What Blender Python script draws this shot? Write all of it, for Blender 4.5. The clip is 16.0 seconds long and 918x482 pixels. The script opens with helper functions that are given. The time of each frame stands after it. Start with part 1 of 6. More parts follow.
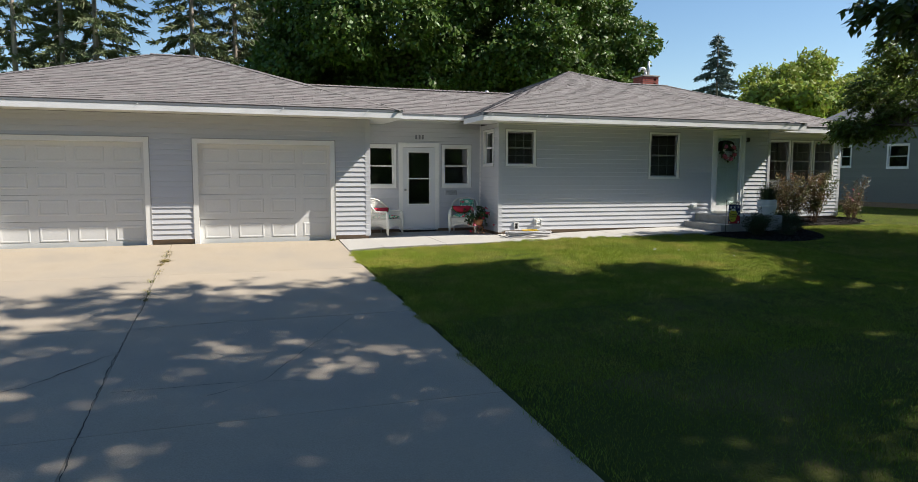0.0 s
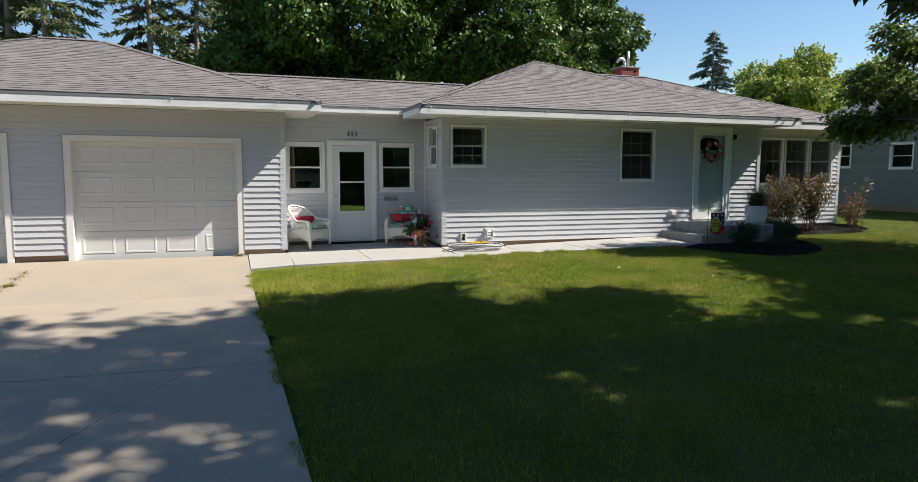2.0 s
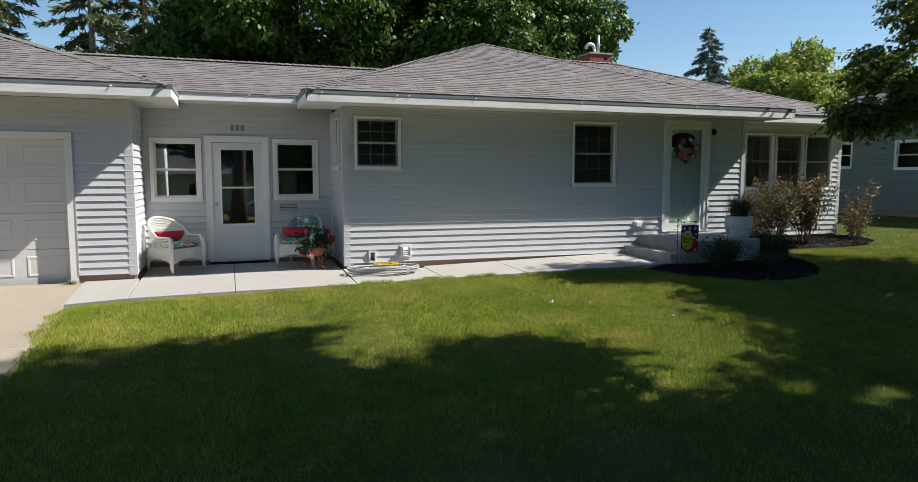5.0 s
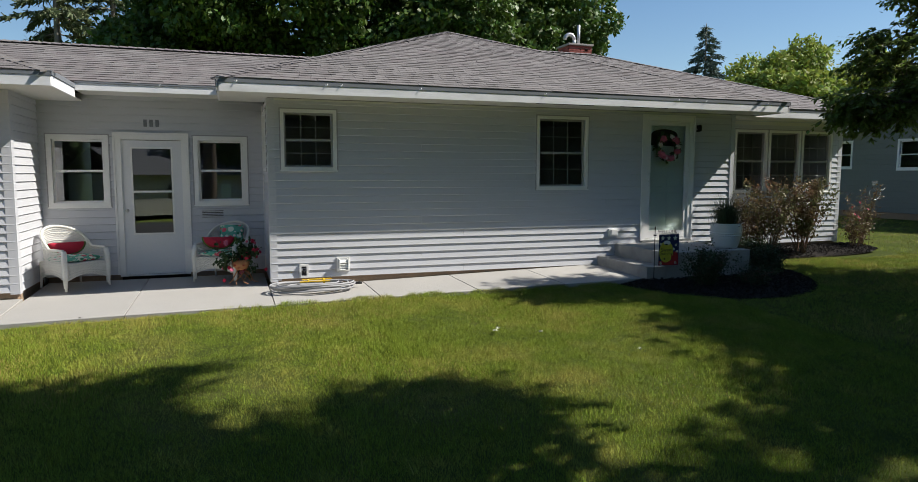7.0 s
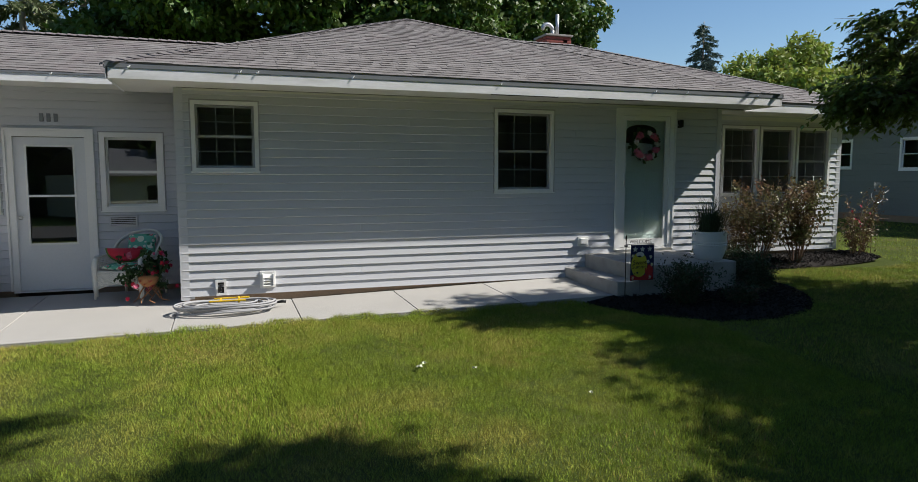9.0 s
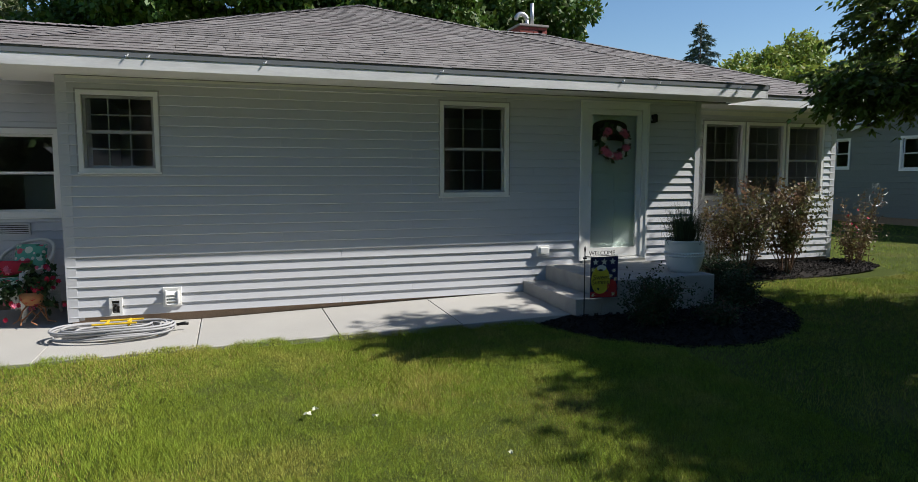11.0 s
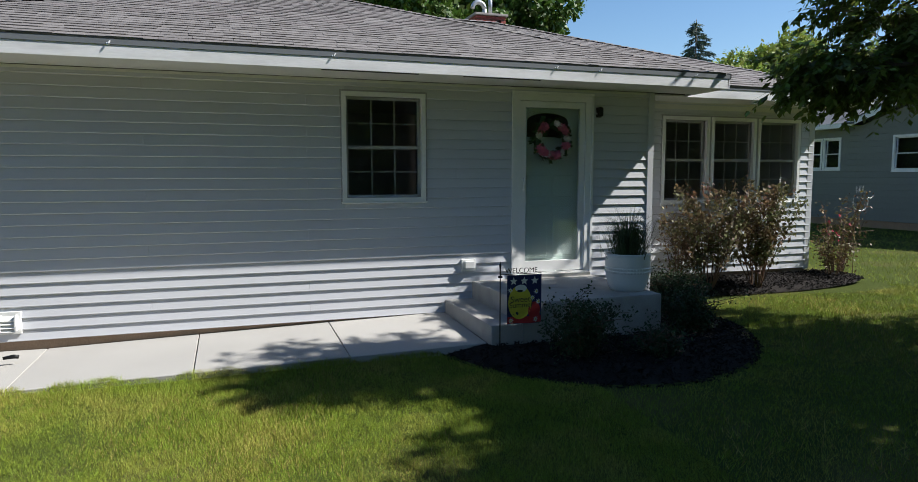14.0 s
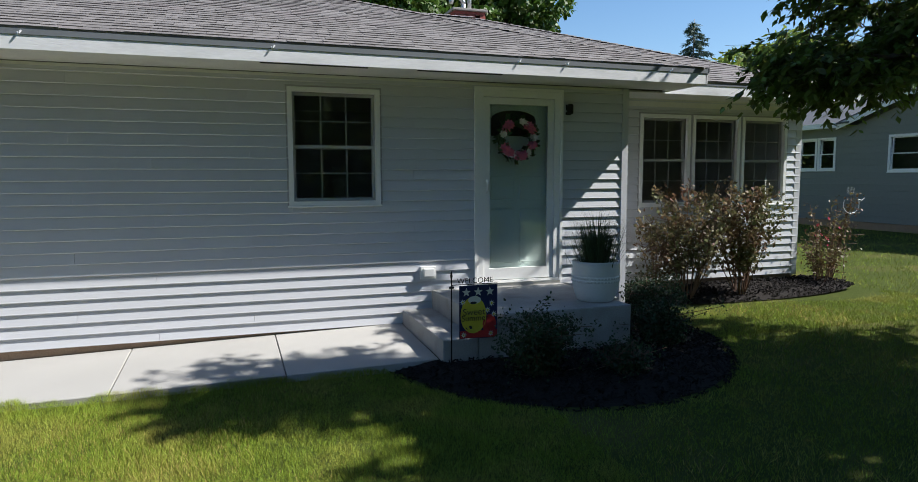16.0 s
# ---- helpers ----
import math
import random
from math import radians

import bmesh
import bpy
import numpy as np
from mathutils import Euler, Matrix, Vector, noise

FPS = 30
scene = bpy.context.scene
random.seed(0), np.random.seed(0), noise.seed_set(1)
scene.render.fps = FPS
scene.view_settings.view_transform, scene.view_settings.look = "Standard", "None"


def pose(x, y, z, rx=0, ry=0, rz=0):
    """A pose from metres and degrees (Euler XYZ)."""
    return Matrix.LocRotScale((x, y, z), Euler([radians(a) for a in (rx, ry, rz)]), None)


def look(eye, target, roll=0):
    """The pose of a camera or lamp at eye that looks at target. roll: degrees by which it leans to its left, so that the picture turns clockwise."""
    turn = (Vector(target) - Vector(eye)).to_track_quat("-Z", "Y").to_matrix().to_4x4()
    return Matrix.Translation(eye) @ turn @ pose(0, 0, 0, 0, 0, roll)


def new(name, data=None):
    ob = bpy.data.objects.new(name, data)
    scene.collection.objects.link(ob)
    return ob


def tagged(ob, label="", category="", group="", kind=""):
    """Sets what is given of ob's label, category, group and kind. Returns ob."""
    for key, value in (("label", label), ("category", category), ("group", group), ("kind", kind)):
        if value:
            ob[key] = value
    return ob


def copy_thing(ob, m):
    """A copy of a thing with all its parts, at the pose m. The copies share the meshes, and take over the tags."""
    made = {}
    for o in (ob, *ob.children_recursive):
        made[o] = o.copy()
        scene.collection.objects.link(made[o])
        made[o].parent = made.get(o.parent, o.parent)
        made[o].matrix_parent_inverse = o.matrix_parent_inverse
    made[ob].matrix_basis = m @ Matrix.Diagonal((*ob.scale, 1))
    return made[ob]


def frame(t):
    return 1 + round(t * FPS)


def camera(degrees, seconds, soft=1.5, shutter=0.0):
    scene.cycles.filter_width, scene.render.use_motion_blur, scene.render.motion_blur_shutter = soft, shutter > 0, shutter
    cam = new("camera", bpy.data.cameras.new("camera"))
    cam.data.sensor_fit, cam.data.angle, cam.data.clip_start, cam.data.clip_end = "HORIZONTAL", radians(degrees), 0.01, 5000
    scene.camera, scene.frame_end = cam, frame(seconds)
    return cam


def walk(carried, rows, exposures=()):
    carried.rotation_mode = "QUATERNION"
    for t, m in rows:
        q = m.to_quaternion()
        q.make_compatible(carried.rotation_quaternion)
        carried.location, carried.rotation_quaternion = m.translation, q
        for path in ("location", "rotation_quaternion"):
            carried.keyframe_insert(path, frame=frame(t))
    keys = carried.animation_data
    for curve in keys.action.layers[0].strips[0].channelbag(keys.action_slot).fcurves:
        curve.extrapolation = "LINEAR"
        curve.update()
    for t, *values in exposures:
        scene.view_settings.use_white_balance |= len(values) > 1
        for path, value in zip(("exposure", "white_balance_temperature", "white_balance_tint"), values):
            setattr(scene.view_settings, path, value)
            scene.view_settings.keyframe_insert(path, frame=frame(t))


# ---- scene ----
cam = camera(68.5, 16.0, soft=0.75)
PATH = [
    (0, (-6.232, -15.536, 1.412), (-5.6004, -13.6488, 1.2142), 0.22),
    (0.5, (-5.718, -15.057, 1.431), (-5.0852, -13.1703, 1.2327), 0.21),
    (1, (-5.209, -14.582, 1.448), (-4.5757, -12.6955, 1.2499), 0.21),
    (1.5, (-4.714, -14.119, 1.465), (-4.0793, -12.2325, 1.2659), 0.20),
    (2, (-4.237, -13.672, 1.479), (-3.6011, -11.7864, 1.2806), 0.19),
    (2.5, (-3.781, -13.246, 1.493), (-3.1443, -11.3605, 1.2941), 0.18),
    (3, (-3.347, -12.842, 1.506), (-2.7104, -10.9562, 1.3066), 0.17),
    (3.5, (-2.937, -12.459, 1.517), (-2.2994, -10.5736, 1.3180), 0.16),
    (4, (-2.549, -12.097, 1.527), (-1.9106, -10.2118, 1.3284), 0.15),
    (6.5, (-0.868, -10.533, 1.566), (-0.2270, -8.6493, 1.3676), 0.10),
    (7, (-0.567, -10.256, 1.571), (0.0748, -8.3720, 1.3732), 0.09),
    (7.5, (-0.272, -9.987, 1.576), (0.3704, -8.1028, 1.3782), 0.08),
    (8, (0.019, -9.725, 1.580), (0.6613, -7.8411, 1.3827), 0.07),
    (8.5, (0.306, -9.470, 1.584), (0.9487, -7.5868, 1.3867), 0.06),
    (9, (0.590, -9.224, 1.587), (1.2332, -7.3403, 1.3902), 0.05),
    (11.5, (1.955, -8.153, 1.598), (2.5989, -6.2694, 1.4034), -0.00),
    (12, (2.207, -7.983, 1.599), (2.8514, -6.0996, 1.4055), -0.01),
    (12.5, (2.448, -7.831, 1.601), (3.0924, -5.9480, 1.4075), -0.03),
    (13, (2.675, -7.699, 1.602), (3.3197, -5.8151, 1.4096), -0.04),
    (13.5, (2.887, -7.584, 1.604), (3.5315, -5.7002, 1.4117), -0.05),
    (14, (3.082, -7.485, 1.605), (3.7260, -5.6014, 1.4139), -0.06),
    (14.5, (3.258, -7.399, 1.607), (3.9024, -5.5149, 1.4163), -0.07),
    (15, (3.416, -7.318, 1.609), (4.0605, -5.4345, 1.4190), -0.08),
    (15.5, (3.557, -7.236, 1.611), (4.2013, -5.3517, 1.4219), -0.10),
    (16, (3.683, -7.138, 1.614), (4.3273, -5.2544, 1.4251), -0.11),
]
walk(cam, [(t, look(eye, target, roll)) for t, eye, target, roll in PATH],
     [(0, 0.82, 6700, 10), (2.5, 0.84, 6650, 10), (4, 0.8, 6600, 10), (6.5, 0.56, 6520, 10), (8, 0.47, 6480, 10), (9, 0.46, 6460, 10),
      (11.5, 0.57, 6350, 10), (13, 0.67, 6280, 10), (14.5, 0.75, 6200, 10), (16, 0.82, 6170, 10)])

# ---- light ----
SUN = Vector((1.0, -0.315, 1.03)).normalized()
world = bpy.data.worlds.new("sky")
scene.world = world
world.use_nodes = True
wn = world.node_tree.nodes
sky = wn.new("ShaderNodeTexSky")
sky.sky_type, sky.sun_disc = "NISHITA", False
sky.sun_elevation, sky.sun_rotation = math.asin(SUN.z), math.atan2(SUN.x, SUN.y)
sky.air_density, sky.dust_density, sky.ozone_density = 1.0, 0.2, 1.6
tone = wn.new("ShaderNodeHueSaturation")
tone.inputs["Saturation"].default_value = 1.16
world.node_tree.links.new(sky.outputs[0], tone.inputs["Color"])
world.node_tree.links.new(tone.outputs[0], wn["Background"].inputs[0])
wn["Background"].inputs[1].default_value = 0.081
sun_data = bpy.data.lights.new("sun", "SUN")
sun_data.energy, sun_data.angle, sun_data.color = 4.85, radians(0.55), (1.0, 0.955, 0.88)
sun = new("sun", sun_data)
sun.matrix_world = look(SUN * 60, (0, 0, 0))
scene.view_settings.exposure = 0.75


# ---- materials ----
def material(name, base, rough=0.6, metal=0.0, var=0.12, scale=3.0, fine=60.0, bump=0.15, rand=0.0, island=0.0,
             second=None, patch=0.5, spec=0.4, stretch=(1, 1, 1), leaf=0.0, lawn=False):
    """A procedural surface: base colour varied at two scales, with fine relief."""
    m = bpy.data.materials.new(name)
    m.use_nodes = True
    nt = m.node_tree
    n, link = nt.nodes, nt.links.new
    p = n["Principled BSDF"]
    p.inputs["Roughness"].default_value = rough
    p.inputs["Metallic"].default_value = metal
    p.inputs["Specular IOR Level"].default_value = spec
    tc, mp = n.new("ShaderNodeTexCoord"), n.new("ShaderNodeMapping")
    mp.inputs["Scale"].default_value = stretch
    link(tc.outputs["Object"], mp.inputs[0])
    big, small = n.new("ShaderNodeTexNoise"), n.new("ShaderNodeTexNoise")
    for tex, sc, det in ((big, scale, 4.0), (small, fine, 3.0)):
        tex.inputs["Scale"].default_value, tex.inputs["Detail"].default_value = sc, det
        link(mp.outputs[0], tex.inputs["Vector"])
    col = n.new("ShaderNodeMix")
    col.data_type = "RGBA"
    col.inputs["A"].default_value = (*base, 1)
    col.inputs["B"].default_value = (*(second or base), 1)
    ramp = n.new("ShaderNodeMapRange")
    ramp.inputs["From Min"].default_value, ramp.inputs["From Max"].default_value = patch - 0.12, patch + 0.12
    link(big.outputs[0], ramp.inputs[0])
    link(ramp.outputs[0], col.inputs["Factor"])

    def arith(op, a, b):
        k = n.new("ShaderNodeMath")
        k.operation = op
        for slot, v in ((0, a), (1, b)):
            if isinstance(v, (int, float)):
                k.inputs[slot].default_value = v
            else:
                link(v, k.inputs[slot])
        return k.outputs[0]
    total = arith("ADD", arith("MULTIPLY", big.outputs[0], var * 1.6), arith("MULTIPLY", small.outputs[0], var * 1.6))
    total = arith("ADD", total, 1.0 - var * 1.6)
    if rand:
        oi = n.new("ShaderNodeObjectInfo")
        total = arith("ADD", total, arith("MULTIPLY", arith("SUBTRACT", oi.outputs["Random"], 0.5), rand))
    if island:
        ge = n.new("ShaderNodeNewGeometry")
        total = arith("ADD", total, arith("MULTIPLY", arith("SUBTRACT", ge.outputs["Random Per Island"], 0.5), island))
    hsv = n.new("ShaderNodeHueSaturation")
    link(col.outputs["Result"], hsv.inputs["Color"])
    link(total, hsv.inputs["Value"])
    if leaf and island:
        link(arith("ADD", 0.475, arith("MULTIPLY", ge.outputs["Random Per Island"], 0.05)), hsv.inputs["Hue"])
    link(hsv.outputs[0], p.inputs["Base Color"])
    if bump:
        b = n.new("ShaderNodeBump")
        b.inputs["Strength"].default_value, b.inputs["Distance"].default_value = bump, 0.01
        link(small.outputs[0], b.inputs["Height"])
        link(b.outputs[0], p.inputs["Normal"])
    if lawn:
        # a mown sward scatters light as one level surface
        up, gn, nz = n.new("ShaderNodeVectorMath"), n.new("ShaderNodeNewGeometry"), n.new("ShaderNodeVectorMath")
        up.operation, nz.operation = "MULTIPLY_ADD", "NORMALIZE"
        link(gn.outputs["Normal"], up.inputs[0])
        up.inputs[1].default_value, up.inputs[2].default_value = (0.55, 0.55, 0.55), (0, 0, 1)
        link(up.outputs[0], nz.inputs[0])
        link(nz.outputs[0], p.inputs["Normal"])
    if leaf:
        tr, mix = n.new("ShaderNodeBsdfTranslucent"), n.new("ShaderNodeMixShader")
        link(hsv.outputs[0], tr.inputs[0])
        mix.inputs[0].default_value = leaf
        link(p.outputs[0], mix.inputs[1])
        link(tr.outputs[0], mix.inputs[2])
        link(mix.outputs[0], n["Material Output"].inputs[0])
    return m


def glass_material(name, tint=(0.97, 0.99, 0.98), rough=0.0, ior=1.45):
    m = bpy.data.materials.new(name)
    m.use_nodes = True
    p = m.node_tree.nodes["Principled BSDF"]
    p.inputs["Base Color"].default_value = (*tint, 1)
    p.inputs["Roughness"].default_value = rough
    p.inputs["Transmission Weight"].default_value = 1.0
    p.inputs["IOR"].default_value = ior
    return m


VINYL = material("grey_vinyl", (0.585, 0.592, 0.62), 0.36, var=0.05, scale=0.7, fine=25, bump=0.05, rand=0.03, spec=0.7, stretch=(0.4, 1, 4))
TRIM = material("white_trim", (0.85, 0.845, 0.82), 0.45, var=0.06, scale=2, fine=40, bump=0.05)
SASH = material("screened_grey_sash", (0.40, 0.40, 0.40), 0.6, var=0.08)
MUNTIN = material("grey_white_muntin", (0.55, 0.55, 0.54), 0.5, var=0.06)
FASCIA = material("weathered_white_fascia", (0.86, 0.86, 0.87), 0.5, var=0.10, scale=1.2, fine=18, bump=0.12, second=(0.66, 0.66, 0.66), patch=0.62, stretch=(1, 1, 5))
DRIP = material("grey_edge_metal", (0.20, 0.215, 0.235), 0.5, var=0.1, scale=1, fine=30, bump=0.05)
SOFFIT = material("white_soffit", (0.72, 0.71, 0.66), 0.6, var=0.08, scale=2, fine=30)
DOORWHITE = material("white_garage_steel", (0.72, 0.72, 0.71), 0.42, var=0.06, scale=0.8, fine=30, bump=0.04, rand=0.02)
SHINGLE = material("grey_asphalt_shingle", (0.19, 0.177, 0.17), 0.9, var=0.3, scale=3.5, fine=90, bump=0.6, rand=0.3, second=(0.155, 0.137, 0.134))
SHINGLE_J = material("grey_asphalt_shingles", (0.19, 0.177, 0.17), 0.9, var=0.3, scale=3.5, fine=90, bump=0.6, island=0.3, second=(0.155, 0.137, 0.134))
BLOCK = material("foundation_block", (0.31, 0.22, 0.15), 0.9, var=0.25, scale=4, fine=60, bump=0.4)
CONCRETE = material("old_drive_concrete", (0.37, 0.31, 0.235), 0.9, var=0.32, scale=0.9, fine=75, bump=0.5, second=(0.29, 0.25, 0.20), patch=0.55, rand=0.05)
WALKCON = material("pale_walk_concrete", (0.38, 0.365, 0.34), 0.85, var=0.10, scale=1.3, fine=140, bump=0.25, rand=0.06)
STEPCON = material("stained_step_concrete", (0.40, 0.385, 0.36), 0.9, var=0.22, scale=3, fine=70, bump=0.4, second=(0.27, 0.255, 0.235), patch=0.6)
CRACK = material("crack_dirt", (0.06, 0.055, 0.045), 1.0, var=0.3, scale=4, fine=60)
SOIL = material("lawn_soil", (0.055, 0.07, 0.018), 1.0, var=0.35, scale=0.8, fine=30, bump=0.6, second=(0.10, 0.085, 0.035), patch=0.64, spec=0.03)
GRASS = material("lawn_grass", (0.24, 0.305, 0.035), 0.7, var=0.34, scale=1.7, fine=22, bump=0, island=1.0, second=(0.34, 0.32, 0.065), patch=0.6, leaf=0.12, lawn=True, spec=0.06)
STRAW = material("dry_straw_grass", (0.44, 0.34, 0.11), 0.85, var=0.2, scale=0.8, fine=30, bump=0, island=0.6, leaf=0.15, lawn=True, spec=0.03)
FARLAWN = material("far_lawn", (0.13, 0.19, 0.03), 0.8, var=0.3, scale=0.4, fine=20, bump=0.5, second=(0.22, 0.22, 0.06), patch=0.66, spec=0.1)
MULCH = material("black_mulch", (0.011, 0.0085, 0.007), 1.0, var=0.4, scale=6, fine=60, bump=0.6, island=0.9)
DARK = material("dark_interior", (0.055, 0.05, 0.045), 0.9, var=0.2)
INNER = material("interior_wall", (0.30, 0.29, 0.27), 0.9, var=0.1)
SCREEN = bpy.data.materials.new("insect_screen")
SCREEN.use_nodes = True
sn = SCREEN.node_tree
mesh_mix, clear, wire = sn.nodes.new("ShaderNodeMixShader"), sn.nodes.new("ShaderNodeBsdfTransparent"), sn.nodes["Principled BSDF"]
wire.inputs["Base Color"].default_value, wire.inputs["Roughness"].default_value = (0.30, 0.31, 0.32, 1), 0.6
mesh_mix.inputs[0].default_value = 0.022
sn.links.new(clear.outputs[0], mesh_mix.inputs[1])
sn.links.new(wire.outputs[0], mesh_mix.inputs[2])
sn.links.new(mesh_mix.outputs[0], sn.nodes["Material Output"].inputs[0])
GLASS = glass_material("window_glass")
GLASS_DARK = glass_material("side_window_glass", ior=1.2)
GLASS_DOUBLE = glass_material("double_window_glass", ior=2.0)
BLACK = material("black_metal", (0.02, 0.02, 0.02), 0.45, metal=0.6, var=0.2)
BRICK = material("red_brick", (0.33, 0.09, 0.07), 0.85, var=0.2, scale=6, fine=50, bump=0.4, rand=0.4)
MORTAR = material("mortar", (0.36, 0.33, 0.3), 0.95, var=0.15)
STEEL = material("galvanised_pipe", (0.55, 0.56, 0.57), 0.4, metal=0.7, var=0.15)
BARK = material("bark", (0.11, 0.085, 0.065), 0.95, var=0.35, scale=4, fine=30, bump=0.8, stretch=(1, 1, 0.25))
PINEBARK = material("pine_bark", (0.30, 0.25, 0.21), 0.95, var=0.3, scale=3, fine=20, bump=0.8, stretch=(1, 1, 0.3))
LEAF = material("maple_leaf", (0.075, 0.13, 0.02), 0.5, var=0.2, scale=0.4, fine=4, bump=0, island=0.5, leaf=0.25)
LEAF_NEAR = material("broad_leaf", (0.135, 0.19, 0.04), 0.42, var=0.2, scale=0.6, fine=6, bump=0, island=0.9, leaf=0.5)
LEAF_STREET = material("street_maple_leaf", (0.06, 0.10, 0.025), 0.5, var=0.2, scale=0.6, fine=6, bump=0, island=0.6, leaf=0.3)
LEAF_LIGHT = material("light_leaf", (0.25, 0.30, 0.055), 0.6, var=0.2, scale=0.3, fine=3, bump=0, island=0.6, leaf=0.35)
NEEDLE = material("spruce_needles", (0.125, 0.15, 0.07), 0.7, var=0.25, scale=0.4, fine=4, bump=0, island=0.6, leaf=0.15)
NEEDLE_BLUE = material("blue_spruce_needles", (0.085, 0.12, 0.105), 0.7, var=0.25, scale=0.4, fine=4, bump=0, island=0.6, leaf=0.1)


# ---- building blocks ----
def box(bm, x0, x1, y0, y1, z0, z1):
    v = [bm.verts.new(c) for c in ((x0, y0, z0), (x1, y0, z0), (x1, y1, z0), (x0, y1, z0), (x0, y0, z1), (x1, y0, z1), (x1, y1, z1), (x0, y1, z1))]
    for f in ((0, 3, 2, 1), (4, 5, 6, 7), (0, 1, 5, 4), (1, 2, 6, 5), (2, 3, 7, 6), (3, 0, 4, 7)):
        bm.faces.new([v[i] for i in f])
    return v


def boxes(*dims):
    bm = bmesh.new()
    for d in dims:
        box(bm, *d)
    return bm


def bevelled(width, *dims, segments=2):
    bm = boxes(*dims)
    bmesh.ops.bevel(bm, geom=bm.edges[:], offset=width, segments=segments, affect="EDGES", profile=0.6)
    return bm


def tube(bm, points, radii, n=8, closed=False):
    """A round tube through points."""
    pts = [Vector(p) for p in points]
    if isinstance(radii, (int, float)):
        radii = [radii] * len(pts)
    rings = []
    side = None
    for i, p in enumerate(pts):
        a = pts[(i - 1) % len(pts)] if closed else pts[max(i - 1, 0)]
        b = pts[(i + 1) % len(pts)] if closed else pts[min(i + 1, len(pts) - 1)]
        d = (b - a).normalized()
        if side is None:
            side = d.cross(Vector((0, 0, 1)) if abs(d.z) < 0.9 else Vector((1, 0, 0))).normalized()
        side = (side - d * side.dot(d)).normalized()
        up = d.cross(side)
        rings.append([bm.verts.new(p + (side * math.cos(k * math.tau / n) + up * math.sin(k * math.tau / n)) * radii[i]) for k in range(n)])
    for i in range(len(rings) - (0 if closed else 1)):
        r0, r1 = rings[i], rings[(i + 1) % len(rings)]
        for k in range(n):
            bm.faces.new((r0[k], r0[(k + 1) % n], r1[(k + 1) % n], r1[k]))
    if not closed:
        bm.faces.new(rings[0][::-1])
        bm.faces.new(rings[-1])
    return bm


def lathe(bm, profile, n=32, at=(0, 0, 0)):
    """A turned body: profile of (radius, height)."""
    rings = [[bm.verts.new((at[0] + r * math.cos(k * math.tau / n), at[1] + r * math.sin(k * math.tau / n), at[2] + z)) for k in range(n)] for r, z in profile]
    for r0, r1 in zip(rings, rings[1:]):
        for k in range(n):
            bm.faces.new((r0[k], r0[(k + 1) % n], r1[(k + 1) % n], r1[k]))
    bm.faces.new(rings[0][::-1])
    bm.faces.new(rings[-1])
    return bm


def mesh_of(bm, mat, smooth=False, m=None):
    if m is not None:
        bm.transform(m)
    bmesh.ops.recalc_face_normals(bm, faces=bm.faces[:])
    me = bpy.data.meshes.new("mesh")
    bm.to_mesh(me)
    bm.free()
    me.materials.append(mat)
    if smooth:
        me.shade_smooth()
    return me


def raw_mesh(verts, faces, mat):
    me = bpy.data.meshes.new("mesh")
    me.from_pydata(verts, [], faces)
    me.materials.append(mat)
    return me


def thing(name, at=(0, 0, 0), label="", category="", group="", kind=""):
    ob = new(name)
    ob.location = at
    ob.empty_display_size = 0.1
    bpy.context.view_layer.update()
    return tagged(ob, label, category, group, kind)


def adopt(ob, parent):
    """Makes ob a part of parent and leaves it where it is."""
    ob.parent = parent
    if parent.parent is None:
        ob.matrix_parent_inverse = Matrix.Translation(parent.location).inverted()
    return ob


def part(name, bm, mat, parent, label="", smooth=False, m=None):
    me = bm if isinstance(bm, bpy.types.Mesh) else mesh_of(bm, mat, smooth, m)
    ob = new(name, me)
    adopt(ob, parent)
    return tagged(ob, label)


def solid(name, bm, mat, label="", category="", group="", kind="", smooth=False, m=None):
    me = bm if isinstance(bm, bpy.types.Mesh) else mesh_of(bm, mat, smooth, m)
    return tagged(new(name, me), label, category, group, kind)


def ground_z(x, y):
    """The fall of the land from the house down to the street."""
    w = min(1.0, max(0.0, (x + 4.0) / 5.0))
    yy = max(y, -22.0)
    drive = -0.10 + 0.068 * min(yy, 0.0)
    lawn = -0.07 + 0.057 * min(yy + 1.2, 0.0)
    return (1 - w) * drive + w * lawn


def walk_z(x, y):
    dip = 0.055 * min(1.0, max(0.0, x + 0.1) * 2.0) * max(0.0, 1.0 - max(x, 0.0) / 5.0) * max(0.0, 1.0 + min(y, 0.0) / 1.42)
    level = -0.065 + 0.015 * min(max(x, -1.0), 5.5) + 0.03 * min(y, 0.0) - dip
    ramp = min(1.0, max(0.0, (-2.4 - x) / 1.5))
    return (1 - ramp) * level + ramp * (ground_z(x, y) + 0.008)


# ---- ground ----
def axis(dense0, dense1, step, far):
    inner = list(np.arange(dense0, dense1 + 1e-6, step))
    d = step
    lo, hi = dense0, dense1
    left, right = [], []
    while hi < far:
        d *= 1.5
        lo, hi = lo - d, hi + d
        left.append(lo)
        right.append(hi)
    return left[::-1] + inner + right


